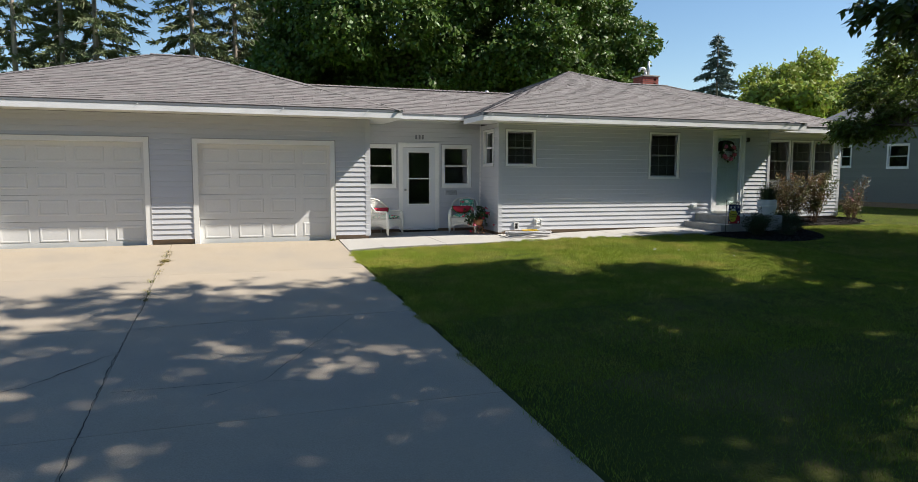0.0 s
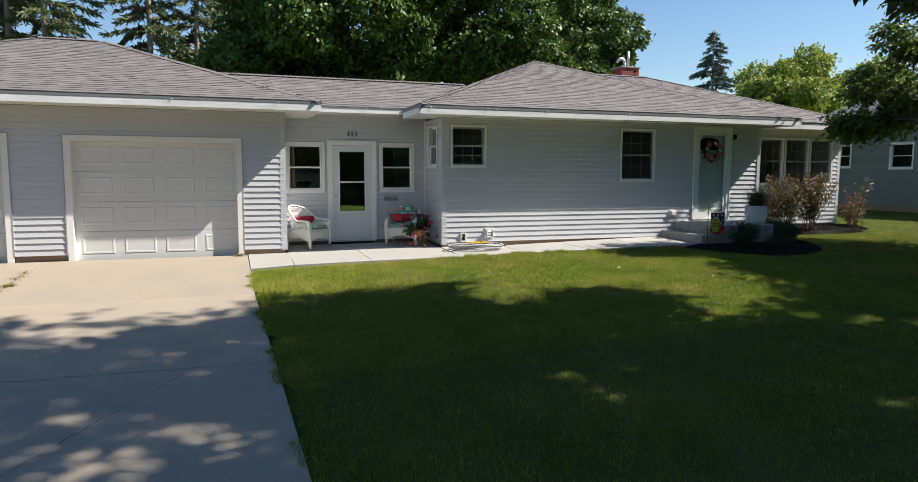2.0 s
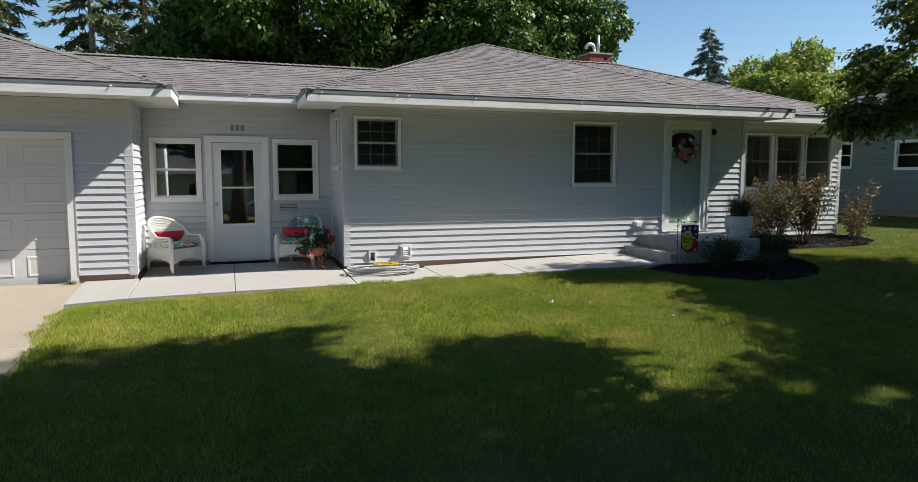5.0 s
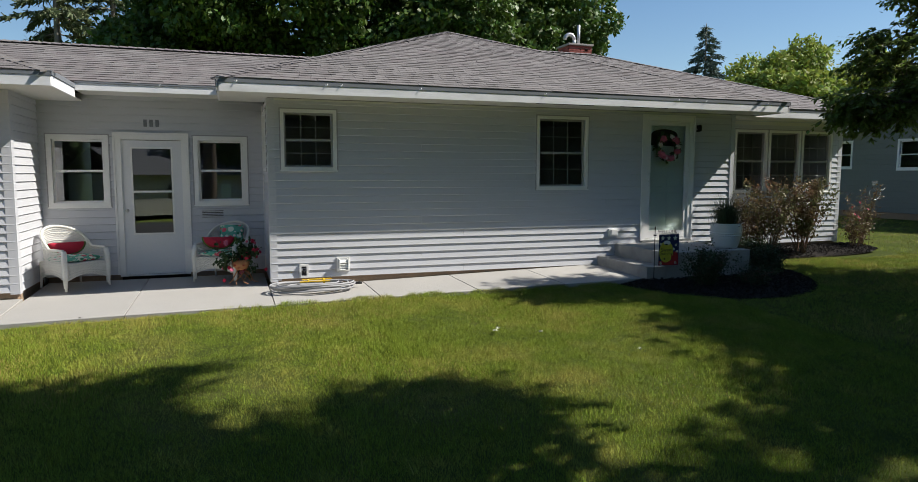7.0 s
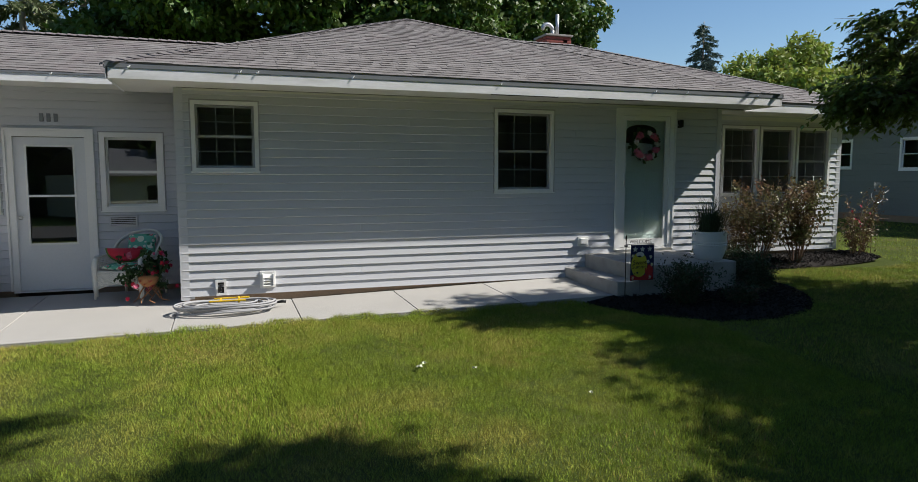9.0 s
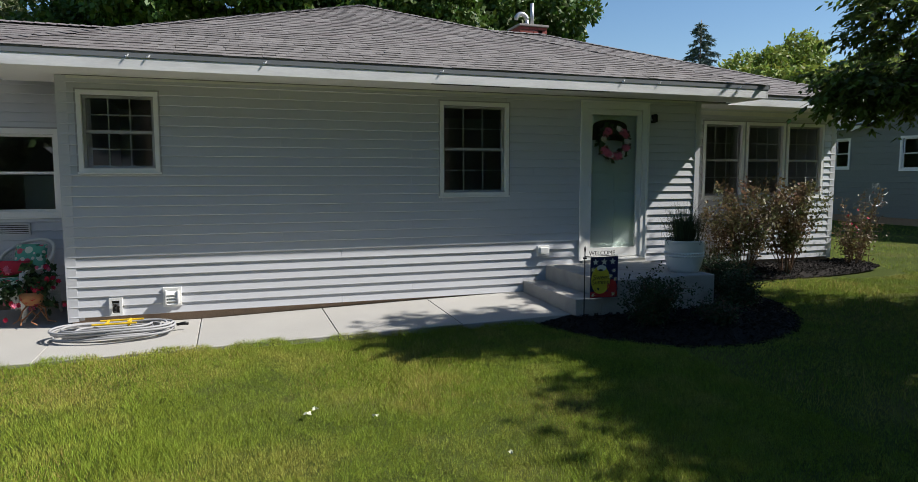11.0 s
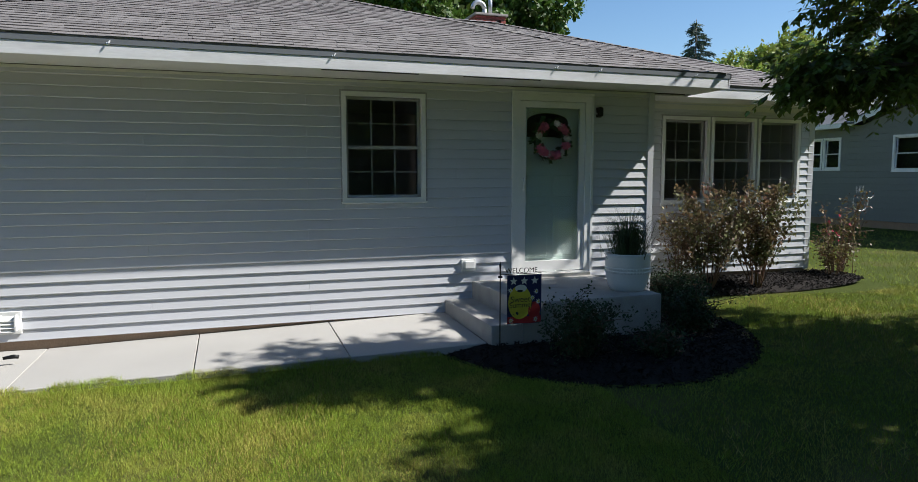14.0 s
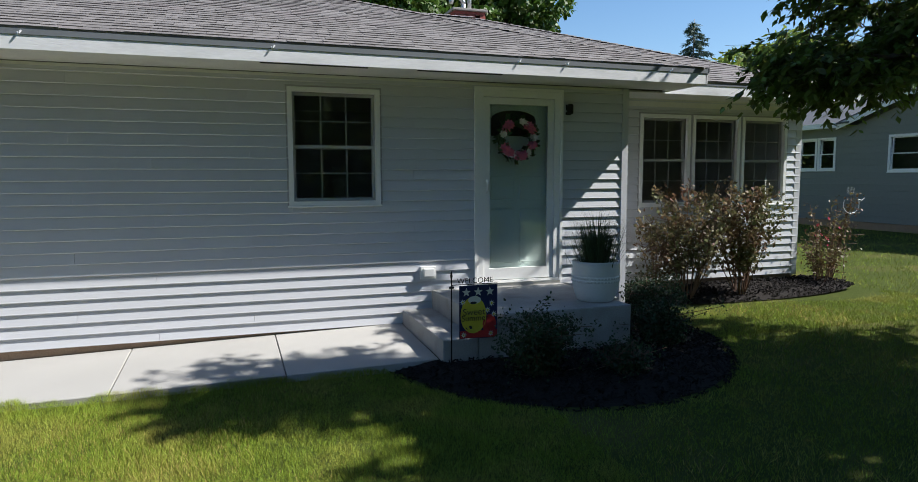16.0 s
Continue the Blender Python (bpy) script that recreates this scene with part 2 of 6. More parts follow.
gx, gy = axis(-14, 26, 0.5, 900), axis(-24, 14, 0.5, 900)
verts = []
for y in gy:
    for x in gx:
        bumpy = 0.02 * noise.noise((x * 0.6, y * 0.6, 0)) if abs(x) < 40 and abs(y) < 40 else 0
        under = 0.08 if (-12.6 < x < -3.9 and -24 < y < 0.3) or (-4.3 < x < 5.3 and -1.1 < y < 8) or (5.3 < x < 7.2 and -1.2 < y < 8) else 0
        verts.append((x, y, ground_z(x, y) - 0.02 + bumpy - under))
nx = len(gx)
faces = [(j * nx + i, j * nx + i + 1, (j + 1) * nx + i + 1, (j + 1) * nx + i) for j in range(len(gy) - 1) for i in range(nx - 1)]
ground = tagged(new("ground", raw_mesh(verts, faces, SOIL)), "green lawn sloping gently down from the house", "lawn", kind="structure")
ground.data.materials.append(FARLAWN)
for poly in ground.data.polygons:
    poly.use_smooth = True
    if poly.center.y < -22.5 or abs(poly.center.x) > 25 or poly.center.y > 13:
        poly.material_index = 1


# ---- walls, siding ----
COURSE, PROUD = 0.112, 0.024


def wall_frame(origin, angle):
    """Local wall axes: x along the wall, -y out of it, z up."""
    return Matrix.Translation(origin) @ Matrix.Rotation(radians(angle), 4, "Z")


def sided_wall(parent, label, m, length, z0, z1, openings, seams=(), mat=VINYL, course=COURSE, thick=0.14, proud=PROUD):
    """A wall core with openings through it, clad with one board a course, cut round the openings."""
    xs = sorted({0.0, length, *(v for o in openings for v in o[:2])})
    zs = sorted({z0, z1, *(v for o in openings for v in o[2:] if z0 < v < z1)})
    bm = bmesh.new()
    for a, b in zip(xs, xs[1:]):
        for c, d in zip(zs, zs[1:]):
            if not any(o[0] <= a and b <= o[1] and o[2] <= c and d <= o[3] for o in openings):
                box(bm, a, b, 0.002, thick, c, d)
    bmesh.ops.remove_doubles(bm, verts=bm.verts[:], dist=1e-4)
    core = part("wall", bm, mat, parent, label, m=m)
    z, row = z0, 0
    while z < z1 - 0.01:
        top = min(z + course, z1)
        cuts = sorted({*xs, *((seams[row % len(seams)],) if seams else ())})
        runs = []
        for a, b in zip(cuts, cuts[1:]):
            lo, hi = z, top
            skip = False
            for o in openings:
                if o[0] <= a and b <= o[1]:
                    if o[2] <= lo + 0.004 and o[3] >= hi - 0.004:
                        skip = True
                    elif lo < o[2] < hi:
                        hi = o[2]
                    elif lo < o[3] < hi:
                        lo = o[3]
            if skip:
                continue
            if runs and abs(runs[-1][1] - a) < 1e-6 and runs[-1][2:] == [lo, hi] and not (seams and abs(seams[row % len(seams)] - a) < 1e-6):
                runs[-1][1] = b
            else:
                runs.append([a, b, lo, hi])
        for a, b, lo, hi in runs:
            def out(h):
                return -0.002 - proud * (1 - 0.75 * (h - z) / course)
            bm = bmesh.new()
            butt = min(lo + 0.016, hi - 0.002)
            lip = min(lo + 0.012, hi - 0.003)
            ring = [(out(lo) + 0.005, lo), (out(lo) - 0.0018, min(lo + 0.0068, butt - 0.0005)), (out(lo) + 0.001, butt), (out(hi), hi), (0.001, hi), (0.001, lip), (out(lo) + 0.0085, lip), (out(lo) + 0.0085, lo)]
            ends = [[bm.verts.new((x, y, h)) for y, h in ring] for x in (a + 0.001, b - 0.001)]
            for k in range(8):
                bm.faces.new((ends[0][k], ends[0][(k + 1) % 8], ends[1][(k + 1) % 8], ends[1][k]))
            bm.faces.new(ends[0])
            bm.faces.new(ends[1][::-1])
            part("siding_board", bm, mat, core, m=m)
        z, row = top, row + 1
    return core


def trim_piece(parent, name, m, *dims, mat=TRIM, label=""):
    return part(name, boxes(*dims), mat, parent, label, m=m)


def window(parent, m, x0, x1, z0, z1, cols=3, rows=2, trim=0.066, label="white double-hung window with dark glass", glass=None):
    """A double-hung window: casing, frame, two sashes with their bars and panes."""
    c = 0.02
    win = part("window", boxes((x0 + c, x0 + trim, -0.036, 0.02, z0 + c, z1 - c), (x1 - trim, x1 - c, -0.036, 0.02, z0 + c, z1 - c),
                               (x0 + trim, x1 - trim, -0.034, 0.02, z1 - trim, z1 - c), (x0 + trim, x1 - trim, -0.034, 0.02, z0 + c, z0 + trim)), TRIM, parent, label, m=m)
    q = c - 0.005
    part("edge_channel", boxes((x0, x0 + q, -0.026, 0.0, z0, z1), (x1 - q, x1, -0.026, 0.0, z0, z1), (x0 + q, x1 - q, -0.025, 0.0, z1 - q, z1), (x0 + q, x1 - q, -0.025, 0.0, z0, z0 + q)), SASH, win, m=m)
    leaf_mat = SASH if cols == 3 else TRIM
    a, b, c, d = x0 + trim, x1 - trim, z0 + trim, z1 - trim
    part("window_sill", bevelled(0.004, (x0 + 0.004, x1 - 0.004, -0.045, -0.027, z0 + 0.004, z0 + 0.024)), TRIM, win, m=m)
    mid, s = (c + d) / 2, 0.032
    for lo, hi, y in ((mid - 0.02, d, 0.045), (c, mid + 0.02, 0.022)):
        part("sash", boxes((a, a + s, y, y + 0.03, lo, hi), (b - s, b, y, y + 0.03, lo, hi), (a + s, b - s, y, y + 0.03, hi - s, hi), (a + s, b - s, y, y + 0.03, lo, lo + s)), leaf_mat, win, m=m)
        pane = part("pane", boxes((a + s, b - s, y + 0.012, y + 0.016, lo + s, hi - s)), glass or (GLASS if cols == 3 else GLASS_DOUBLE), win, m=m)
        pane.visible_shadow = False
        for k in range(1, cols):
            x = a + s + (b - a - 2 * s) * k / cols
            part("muntin", boxes((x - 0.007, x + 0.007, y + 0.017, y + 0.024, lo + s, hi - s)), MUNTIN, win, m=m)
        for k in range(1, rows):
            h = lo + s + (hi - lo - 2 * s) * k / rows
            part("muntin", boxes((a + s, b - s, y + 0.0175, y + 0.0235, h - 0.007, h + 0.007)), MUNTIN, win, m=m)
    if cols == 3:
        part("insect_screen", boxes((a + 0.004, b - 0.004, 0.008, 0.0088, c + 0.004, d - 0.004)), SCREEN, win, "fine grey insect screen", m=m).visible_shadow = False
    return win


# ---- roofs ----
SLOPE = 0.372
EXPOSE = 0.142


def inside(poly, x, y):
    hit = False
    for (ax, ay), (bx, by) in zip(poly, poly[1:] + poly[:1]):
        if (ay > y) != (by > y) and x < (bx - ax) * (y - ay) / (by - ay) + ax:
            hit = not hit
    return hit


def shingled(parent, label, eave, along, up, poly, z0, near=None, seed=1):
    """One roof slope. eave: a corner; along, up: unit directions in plan; poly: the slope's outline in plan (along, up).
    Each shingle is a thin tilted slab; those of the stretch 'near' are parts, the others one joined part."""
    rng = random.Random(seed)
    k = math.sqrt(1 + SLOPE * SLOPE)
    nrm = Vector((along[0], along[1], 0)).cross(Vector((up[0], up[1], SLOPE)).normalized())
    m = Matrix(((along[0], up[0] / k, nrm.x, eave[0]), (along[1], up[1] / k, nrm.y, eave[1]), (0, SLOPE / k, nrm.z, z0), (0, 0, 0, 1)))
    flat = [(a, u * k) for a, u in poly]
    bm = bmesh.new()
    top = [bm.verts.new((a, u, -0.004)) for a, u in flat]
    low = [bm.verts.new((a, u, -0.05)) for a, u in flat]
    bm.faces.new(top)
    bm.faces.new(low[::-1])
    for i in range(len(flat)):
        j = (i + 1) % len(flat)
        bm.faces.new((top[i], low[i], low[j], top[j]))
    deck = part("roof", bm, SHINGLE, parent, label, m=m)
    amax, umax = max(a for a, u in flat), max(u for a, u in flat)
    amin = min(a for a, u in flat)
    rest_v, rest_f = [], []
    shared = {}
    u, row = 0.0, 0
    while u < umax:
        a = amin - rng.random() * 0.3
        while a < amax:
            w = rng.choice((0.12, 0.165, 0.2, 0.25, 0.31))
            lo = a if inside(flat, a + 0.02, u + 0.06) else None
            hi = inside(flat, a + w - 0.02, u + 0.06)
            if lo is not None and hi:
                lift = rng.choice((0.006, 0.008, 0.010, 0.012))
                drop = rng.choice((0.0, 0.0, 0.0, 0.012)) if row else 0.0
                if near and near[0] < a < near[1] and near[2] < u < near[3] and len(shared) < 4000 and near[4] > 0:
                    near[4] -= 1
                    key = (w, lift)
                    if key not in shared:
                        b2 = boxes((0.002, w - 0.002, 0, EXPOSE + 0.02, -0.004, lift))
                        for v in b2.verts:
                            if v.co.y > 0.05 and v.co.z > 0:
                                v.co.z = 0.0015
                        shared[key] = mesh_of(b2, SHINGLE)
                    ob = new("shingle", shared[key])
                    ob.matrix_basis = m @ Matrix.Translation((a, u - drop, 0))
                    adopt(ob, deck)
                else:
                    n0 = len(rest_v)
                    x0, x1, y0, y1 = a + 0.002, a + w - 0.002, u - drop, u + EXPOSE + 0.02
                    rest_v += [(x0, y0, -0.004), (x1, y0, -0.004), (x0, y0, lift), (x1, y0, lift), (x0, y1, 0.0015), (x1, y1, 0.0015)]
                    rest_f += [(n0, n0 + 1, n0 + 3, n0 + 2), (n0 + 2, n0 + 3, n0 + 5, n0 + 4), (n0, n0 + 2, n0 + 4), (n0 + 1, n0 + 5, n0 + 3)]
            a += w
        u += EXPOSE
        row += 1
    if rest_v:
        me = raw_mesh([m @ Vector(v) for v in rest_v], rest_f, SHINGLE_J)
        ob = new("shingles", me)
        adopt(ob, deck)
        tagged(ob, kind="stuff")
    return deck


def plain_slope(parent, corners, mat=None):
    bm = bmesh.new()
    up = [bm.verts.new(c) for c in corners]
    dn = [bm.verts.new((c[0], c[1], c[2] - 0.05)) for c in corners]
    bm.faces.new(up)
    bm.faces.new(dn[::-1])
    for i in range(len(up)):
        j = (i + 1) % len(up)
        bm.faces.new((up[i], dn[i], dn[j], up[j]))
    return part("roof", bm, mat or SHINGLE_J, parent)


CAPS = {}


def hip_caps(parent, a, b, w=0.13):
    """Folded cap shingles along a hip or ridge."""
    a, b = Vector(a), Vector(b)
    d = (b - a)
    n = int(d.length / 0.145)
    d.normalize()
    flat = Vector((d.x, d.y, 0)).normalized()
    s = Vector((-flat.y, flat.x, 0))
    sag = 0.22 if abs(d.z) > 0.05 else 0.34
    if (sag, round(d.z, 3)) not in CAPS:
        rise = Vector((math.hypot(d.x, d.y), 0, d.z))
        y = Vector((0, 1, 0))
        vs = []
        for p, h in ((Vector(), 0.024), (rise * 0.165, 0.012)):
            vs += [p - y * w + Vector((0, 0, h - sag * w)), p + Vector((0, 0, h)), p + y * w + Vector((0, 0, h - sag * w))]
        vs += [-y * w + Vector((0, 0, -sag * w)), Vector(), y * w + Vector((0, 0, -sag * w))]
        CAPS[sag, round(d.z, 3)] = raw_mesh(vs, [(0, 1, 4, 3), (1, 2, 5, 4), (6, 7, 1, 0), (7, 8, 2, 1)], SHINGLE)
    turn = Matrix.Rotation(math.atan2(flat.y, flat.x), 4, "Z")
    for i in range(n):
        ob = new("ridge_cap", CAPS[sag, round(d.z, 3)])
        ob.matrix_basis = Matrix.Translation(a + d * (i * 0.145)) @ turn
        adopt(ob, parent)


IDENT = Matrix.Identity(4)

# ---- house ----
house = thing("house", (4, 0, -0.1), "single-storey grey vinyl-sided house with a hipped shingle roof", "house")
W1, W2 = (0.15, 1.0, 1.6, 2.53), (4.26, 5.25, 1.3, 2.55)
FD = (6.33, 7.36, 0.40, 2.58)


def hole(o, t=0.05):
    return (o[0] + t, o[1] - t, o[2] + t, o[3] - t)


sided_wall(house, "grey vinyl siding on the front wall", IDENT, 8.25, 0.012, 2.66, [hole(W1), hole(W2), (FD[0] + 0.05, FD[1] - 0.05, 0.38, FD[3] - 0.04)], seams=(3.0, 3.9, 2.3, 3.9, 5.6))
BAYM = wall_frame((8.25, 0.8, 0), 0)
BAYW = [(0.71 + 0.85 * k, 0.71 + 0.85 * (k + 1), 1.19, 2.48) for k in range(3)]
sided_wall(house, "grey vinyl siding under and beside the triple window", BAYM, 3.5, 0.16, 2.66, [(BAYW[0][0] + 0.05, BAYW[2][1] - 0.05, 1.24, 2.43)])
LEFTM = wall_frame((0, 4.0, 0), -90)
SIDEW = (2.95, 3.7, 1.6, 2.55)
sided_wall(house, "grey siding on the side wall by the breezeway", LEFTM, 4.0, -0.02, 2.66, [hole(SIDEW)])
part("wall", boxes((8.11, 8.25, 0.14, 0.8, -0.1, 2.66)), VINYL, house)
for d in ((11.61, 11.75, 0.94, 8.46, -0.1, 2.66), (0, 11.75, 8.46, 8.6, -0.1, 2.66), (0, 0.14, 4.0, 8.46, -0.1, 2.66)):
    part("wall", boxes(d), VINYL, house, "plain grey outer wall")
for d in ((0.16, 11.6, 3.2, 3.3, 0.2, 2.6), (0.16, 8.09, 0.16, 3.19, 0.3, 0.38), (8.1, 11.6, 0.96, 3.19, 0.3, 0.38), (0.16, 8.1, 0.16, 8.4, 2.6, 2.64), (8.1, 11.6, 0.96, 8.4, 2.6, 2.64)):
    part("interior", boxes(d), INNER, house, "dim rooms behind the glass")
for x in (0.0, 8.25):
    part("corner_trim", boxes((x - 0.022, x + 0.085, -0.024, 0.0, -0.03, 2.66), (x - 0.022, x + 0.0, 0.0, 0.085, -0.03, 2.66)) if x == 0 else
         boxes((x - 0.06, x + 0.022, -0.034, 0.0, -0.03, 2.66), (x + 0.0, x + 0.022, 0.0, 0.8, -0.03, 2.66)), VINYL, house)
part("corner_trim", boxes((11.67, 11.775, 0.776, 0.8, 0.14, 2.66), (11.75, 11.775, 0.8, 0.9, 0.14, 2.66)), VINYL, house)
part("foundation", boxes((0.02, 8.24, 0.012, 0.15, -0.4, 0.01), (8.26, 11.74, 0.815, 0.95, -0.4, 0.155), (0.012, 0.15, 0.15, 4.0, -0.4, -0.025)), BLOCK, house)
part("frieze_board", boxes((0.086, 8.16, -0.02, -0.002, 2.585, 2.66), (8.275, 11.75, 0.776, 0.798, 2.56, 2.66)), SOFFIT, house)
window(house, IDENT, *W1)
window(house, IDENT, *W2)
for o in BAYW:
    window(house, BAYM, *o, label="white triple-unit window sash with dark gridded glass")
window(house, LEFTM, *SIDEW, cols=1, rows=1, label="narrow white side window with dark glass", glass=GLASS_DARK)

# roof edges
part("fascia", boxes((-0.67, 8.9, -0.635, -0.61, 2.665, 2.782)), FASCIA, house, "white painted fascia along the eave")
part("fascia", boxes((-0.68, -0.655, -0.635, 0.72, 2.665, 2.782)), FASCIA, house)
part("fascia", boxes((8.89, 8.915, -0.635, 0.18, 2.665, 2.782)), FASCIA, house)
part("fascia", boxes((8.92, 12.24, 0.165, 0.19, 2.655, 2.775)), FASCIA, house, "white painted fascia over the triple window")
part("fascia", boxes((12.225, 12.25, 0.19, 9.2, 2.655, 2.775)), FASCIA, house)
part("drip_edge", boxes((-0.69, 8.93, -0.641, -0.605, 2.784, 2.85)), DRIP, house, "grey metal roof edge")
part("drip_edge", boxes((-0.70, -0.65, -0.605, 0.72, 2.784, 2.85)), DRIP, house)
part("drip_edge", boxes((8.87, 8.93, -0.605, 0.18, 2.784, 2.85)), DRIP, house)
part("drip_edge", boxes((8.92, 12.28, 0.159, 0.2, 2.777, 2.825)), DRIP, house)
part("soffit", boxes((-0.655, 8.89, -0.61, 0.0, 2.668, 2.69), (-0.655, 0.0, 0.0, 0.72, 2.668, 2.69), (8.25, 12.225, 0.19, 0.8, 2.66, 2.68)), SOFFIT, house, "white soffit panels under the eave")
for x0, x1 in ((4.0, 5.0), (5.5, 6.4)):
    part("soffit_gap", boxes((x0, x1, -0.60, -0.56, 2.660, 2.667)), DARK, house, "dark gap behind the loose fascia")
part("corner_channel", boxes((-0.035, -0.018, 1.25, 1.29, 0.0, 2.66)), TRIM, house)
AP = (4.125, 4.35)
ZE = 2.845
ZA = ZE + SLOPE * (AP[1] + 0.645)
near_main = [1.5, 8.2, 0.0, 1.75, 300]
shingled(house, "grey asphalt shingle roof", (-0.69, -0.645), (1, 0), (0, 1), [(0, 0), (9.62, 0), (4.815, 4.995)], ZE, near_main, 3)
shingled(house, "grey asphalt shingle roof", (-0.70, 9.2), (0, -1), (1, 0), [(0, 0), (9.845, 0), (4.85, 4.825)], ZE, None, 4)
plain_slope(house, [(8.93, -0.645, ZE), (8.93, 9.2, ZE), (AP[0], AP[1], ZA)])
plain_slope(house, [(8.93, 9.2, ZE), (-0.70, 9.2, ZE), (AP[0], AP[1], ZA)])
WR = 4.5
ZW = 2.825
shingled(house, "grey asphalt shingle roof", (4.0, 0.15), (1, 0), (0, 1), [(0, 0), (8.28, 0), (8.28 - (WR - 0.15), WR - 0.15), (0, WR - 0.15)], ZW, None, 5)
ZWR = ZW + SLOPE * (WR - 0.15)
plain_slope(house, [(12.28, 0.15, ZW), (12.28, 9.2, ZW), (12.28 - (WR - 0.15), WR, ZWR)])
plain_slope(house, [(12.28, 9.2, ZW), (4.0, 9.2, ZW), (4.0, WR, ZWR), (12.28 - (WR - 0.15), WR, ZWR)])
hip_caps(house, (-0.66, -0.61, ZE), (AP[0], AP[1], ZA))
hip_caps(house, (8.90, -0.61, ZE), (AP[0], AP[1], ZA))
hip_caps(house, (12.25, 0.18, ZW), (12.28 - (WR - 0.15), WR, ZWR))
hip_caps(house, (12.28 - (WR - 0.15), WR, ZWR + 0.01), (5.0, WR, ZWR + 0.01))

# ---- breezeway ----
link_way = thing("breezeway", (-1.6, 1.31, -0.05), "recessed grey-sided entry passage between garage and house", "breezeway")
BWM = wall_frame((-3.24, 1.31, 0), 0)
B1, B2, BD = (0.10, 0.97, 1.04, 2.17), (2.14, 2.99, 1.05, 2.18), (1.04, 2.06, -0.03, 2.17)
sided_wall(link_way, "grey vinyl siding round the entry door", BWM, 3.24, 0.0, 2.76, [hole(B1), hole(B2), (BD[0] + 0.04, BD[1] - 0.04, 0.0, BD[3] - 0.04)])
window(link_way, BWM, *B1, cols=1, rows=1, trim=0.085)
window(link_way, BWM, *B2, cols=1, rows=1, trim=0.085)
for d in ((-3.2, -2.2, 1.325, 1.45, -0.3, 0.0), (-1.19, 0.0, 1.325, 1.45, -0.3, 0.0)):
    part("foundation", boxes(d), BLOCK, link_way)
part("wall", boxes((-3.1, -0.0, 4.6, 4.7, -0.1, 2.9)), INNER, link_way)
part("floor", boxes((-3.1, 0.0, 1.46, 4.6, -0.12, -0.04)), DARK, link_way)
part("fascia", boxes((-2.585, -0.685, 0.66, 0.685, 2.745, 2.845)), FASCIA, link_way, "white painted fascia over the recessed entry")
part("drip_edge", boxes((-2.585, -0.69, 0.65, 0.70, 2.847, 2.875)), DRIP, link_way)
part("soffit", boxes((-2.59, -0.66, 0.685, 1.31, 2.75, 2.77)), SOFFIT, link_way)
part("soffit", boxes((-3.23, 0.0, 1.295, 1.308, 2.70, 2.765)), SOFFIT, link_way)
ZB = 2.87
shingled(link_way, "grey asphalt shingle roof", (-4.95, 0.65), (1, 0), (0, 1), [(0, 0), (6.6, 0), (6.6, 2.35), (0, 2.35)], ZB, None, 6)
ZBR = ZB + SLOPE * 2.35
plain_slope(link_way, [(1.65, 3.0, ZBR), (-4.95, 3.0, ZBR), (-4.95, 5.35, ZB), (1.65, 5.35, ZB)])
hip_caps(link_way, (-4.9, 3.0, ZBR + 0.012), (1.6, 3.0, ZBR + 0.012))

# ---- garage ----
garage = thing("garage", (-7.5, 0, -0.1), "attached two-door garage with grey siding and hipped shingle roof", "garage")
GM = wall_frame((-11.75, -0.035, 0), 0)
G1, G2 = (0.87, 3.87, -0.14, 2.15), (4.715, 7.72, -0.14, 2.14)
sided_wall(garage, "grey vinyl siding round the garage doors", GM, 8.51, 0.0, 2.64, [(g[0] + 0.09, g[1] - 0.09, 0.0, g[3] - 0.09) for g in (G1, G2)])
GRM = wall_frame((-3.24, -0.035, 0), 90)
sided_wall(garage, "grey siding on the garage side wall", GRM, 1.345, 0.0, 2.7, [])
for d in ((-3.38, -3.241, 1.31, 7.2, -0.1, 2.64), (-11.75, -11.61, 0.105, 7.2, -0.1, 2.64), (-11.6, -3.39, 7.06, 7.2, -0.1, 2.64)):
    part("wall", boxes(d), VINYL, garage, "plain grey outer wall")
part("corner_trim", boxes((-3.33, -3.215, -0.06, -0.036, -0.02, 2.64), (-3.239, -3.215, -0.036, 0.06, -0.02, 2.64)), VINYL, garage)
for d in ((-11.74, -10.9, -0.02, 0.1, -0.4, -0.005), (-7.86, -7.05, -0.02, 0.1, -0.4, -0.005), (-4.02, -3.26, -0.02, 0.1, -0.4, -0.005), (-3.39, -3.255, 0.1, 1.3, -0.4, -0.005)):
    part("foundation", boxes(d), BLOCK, garage, "bare block foundation")


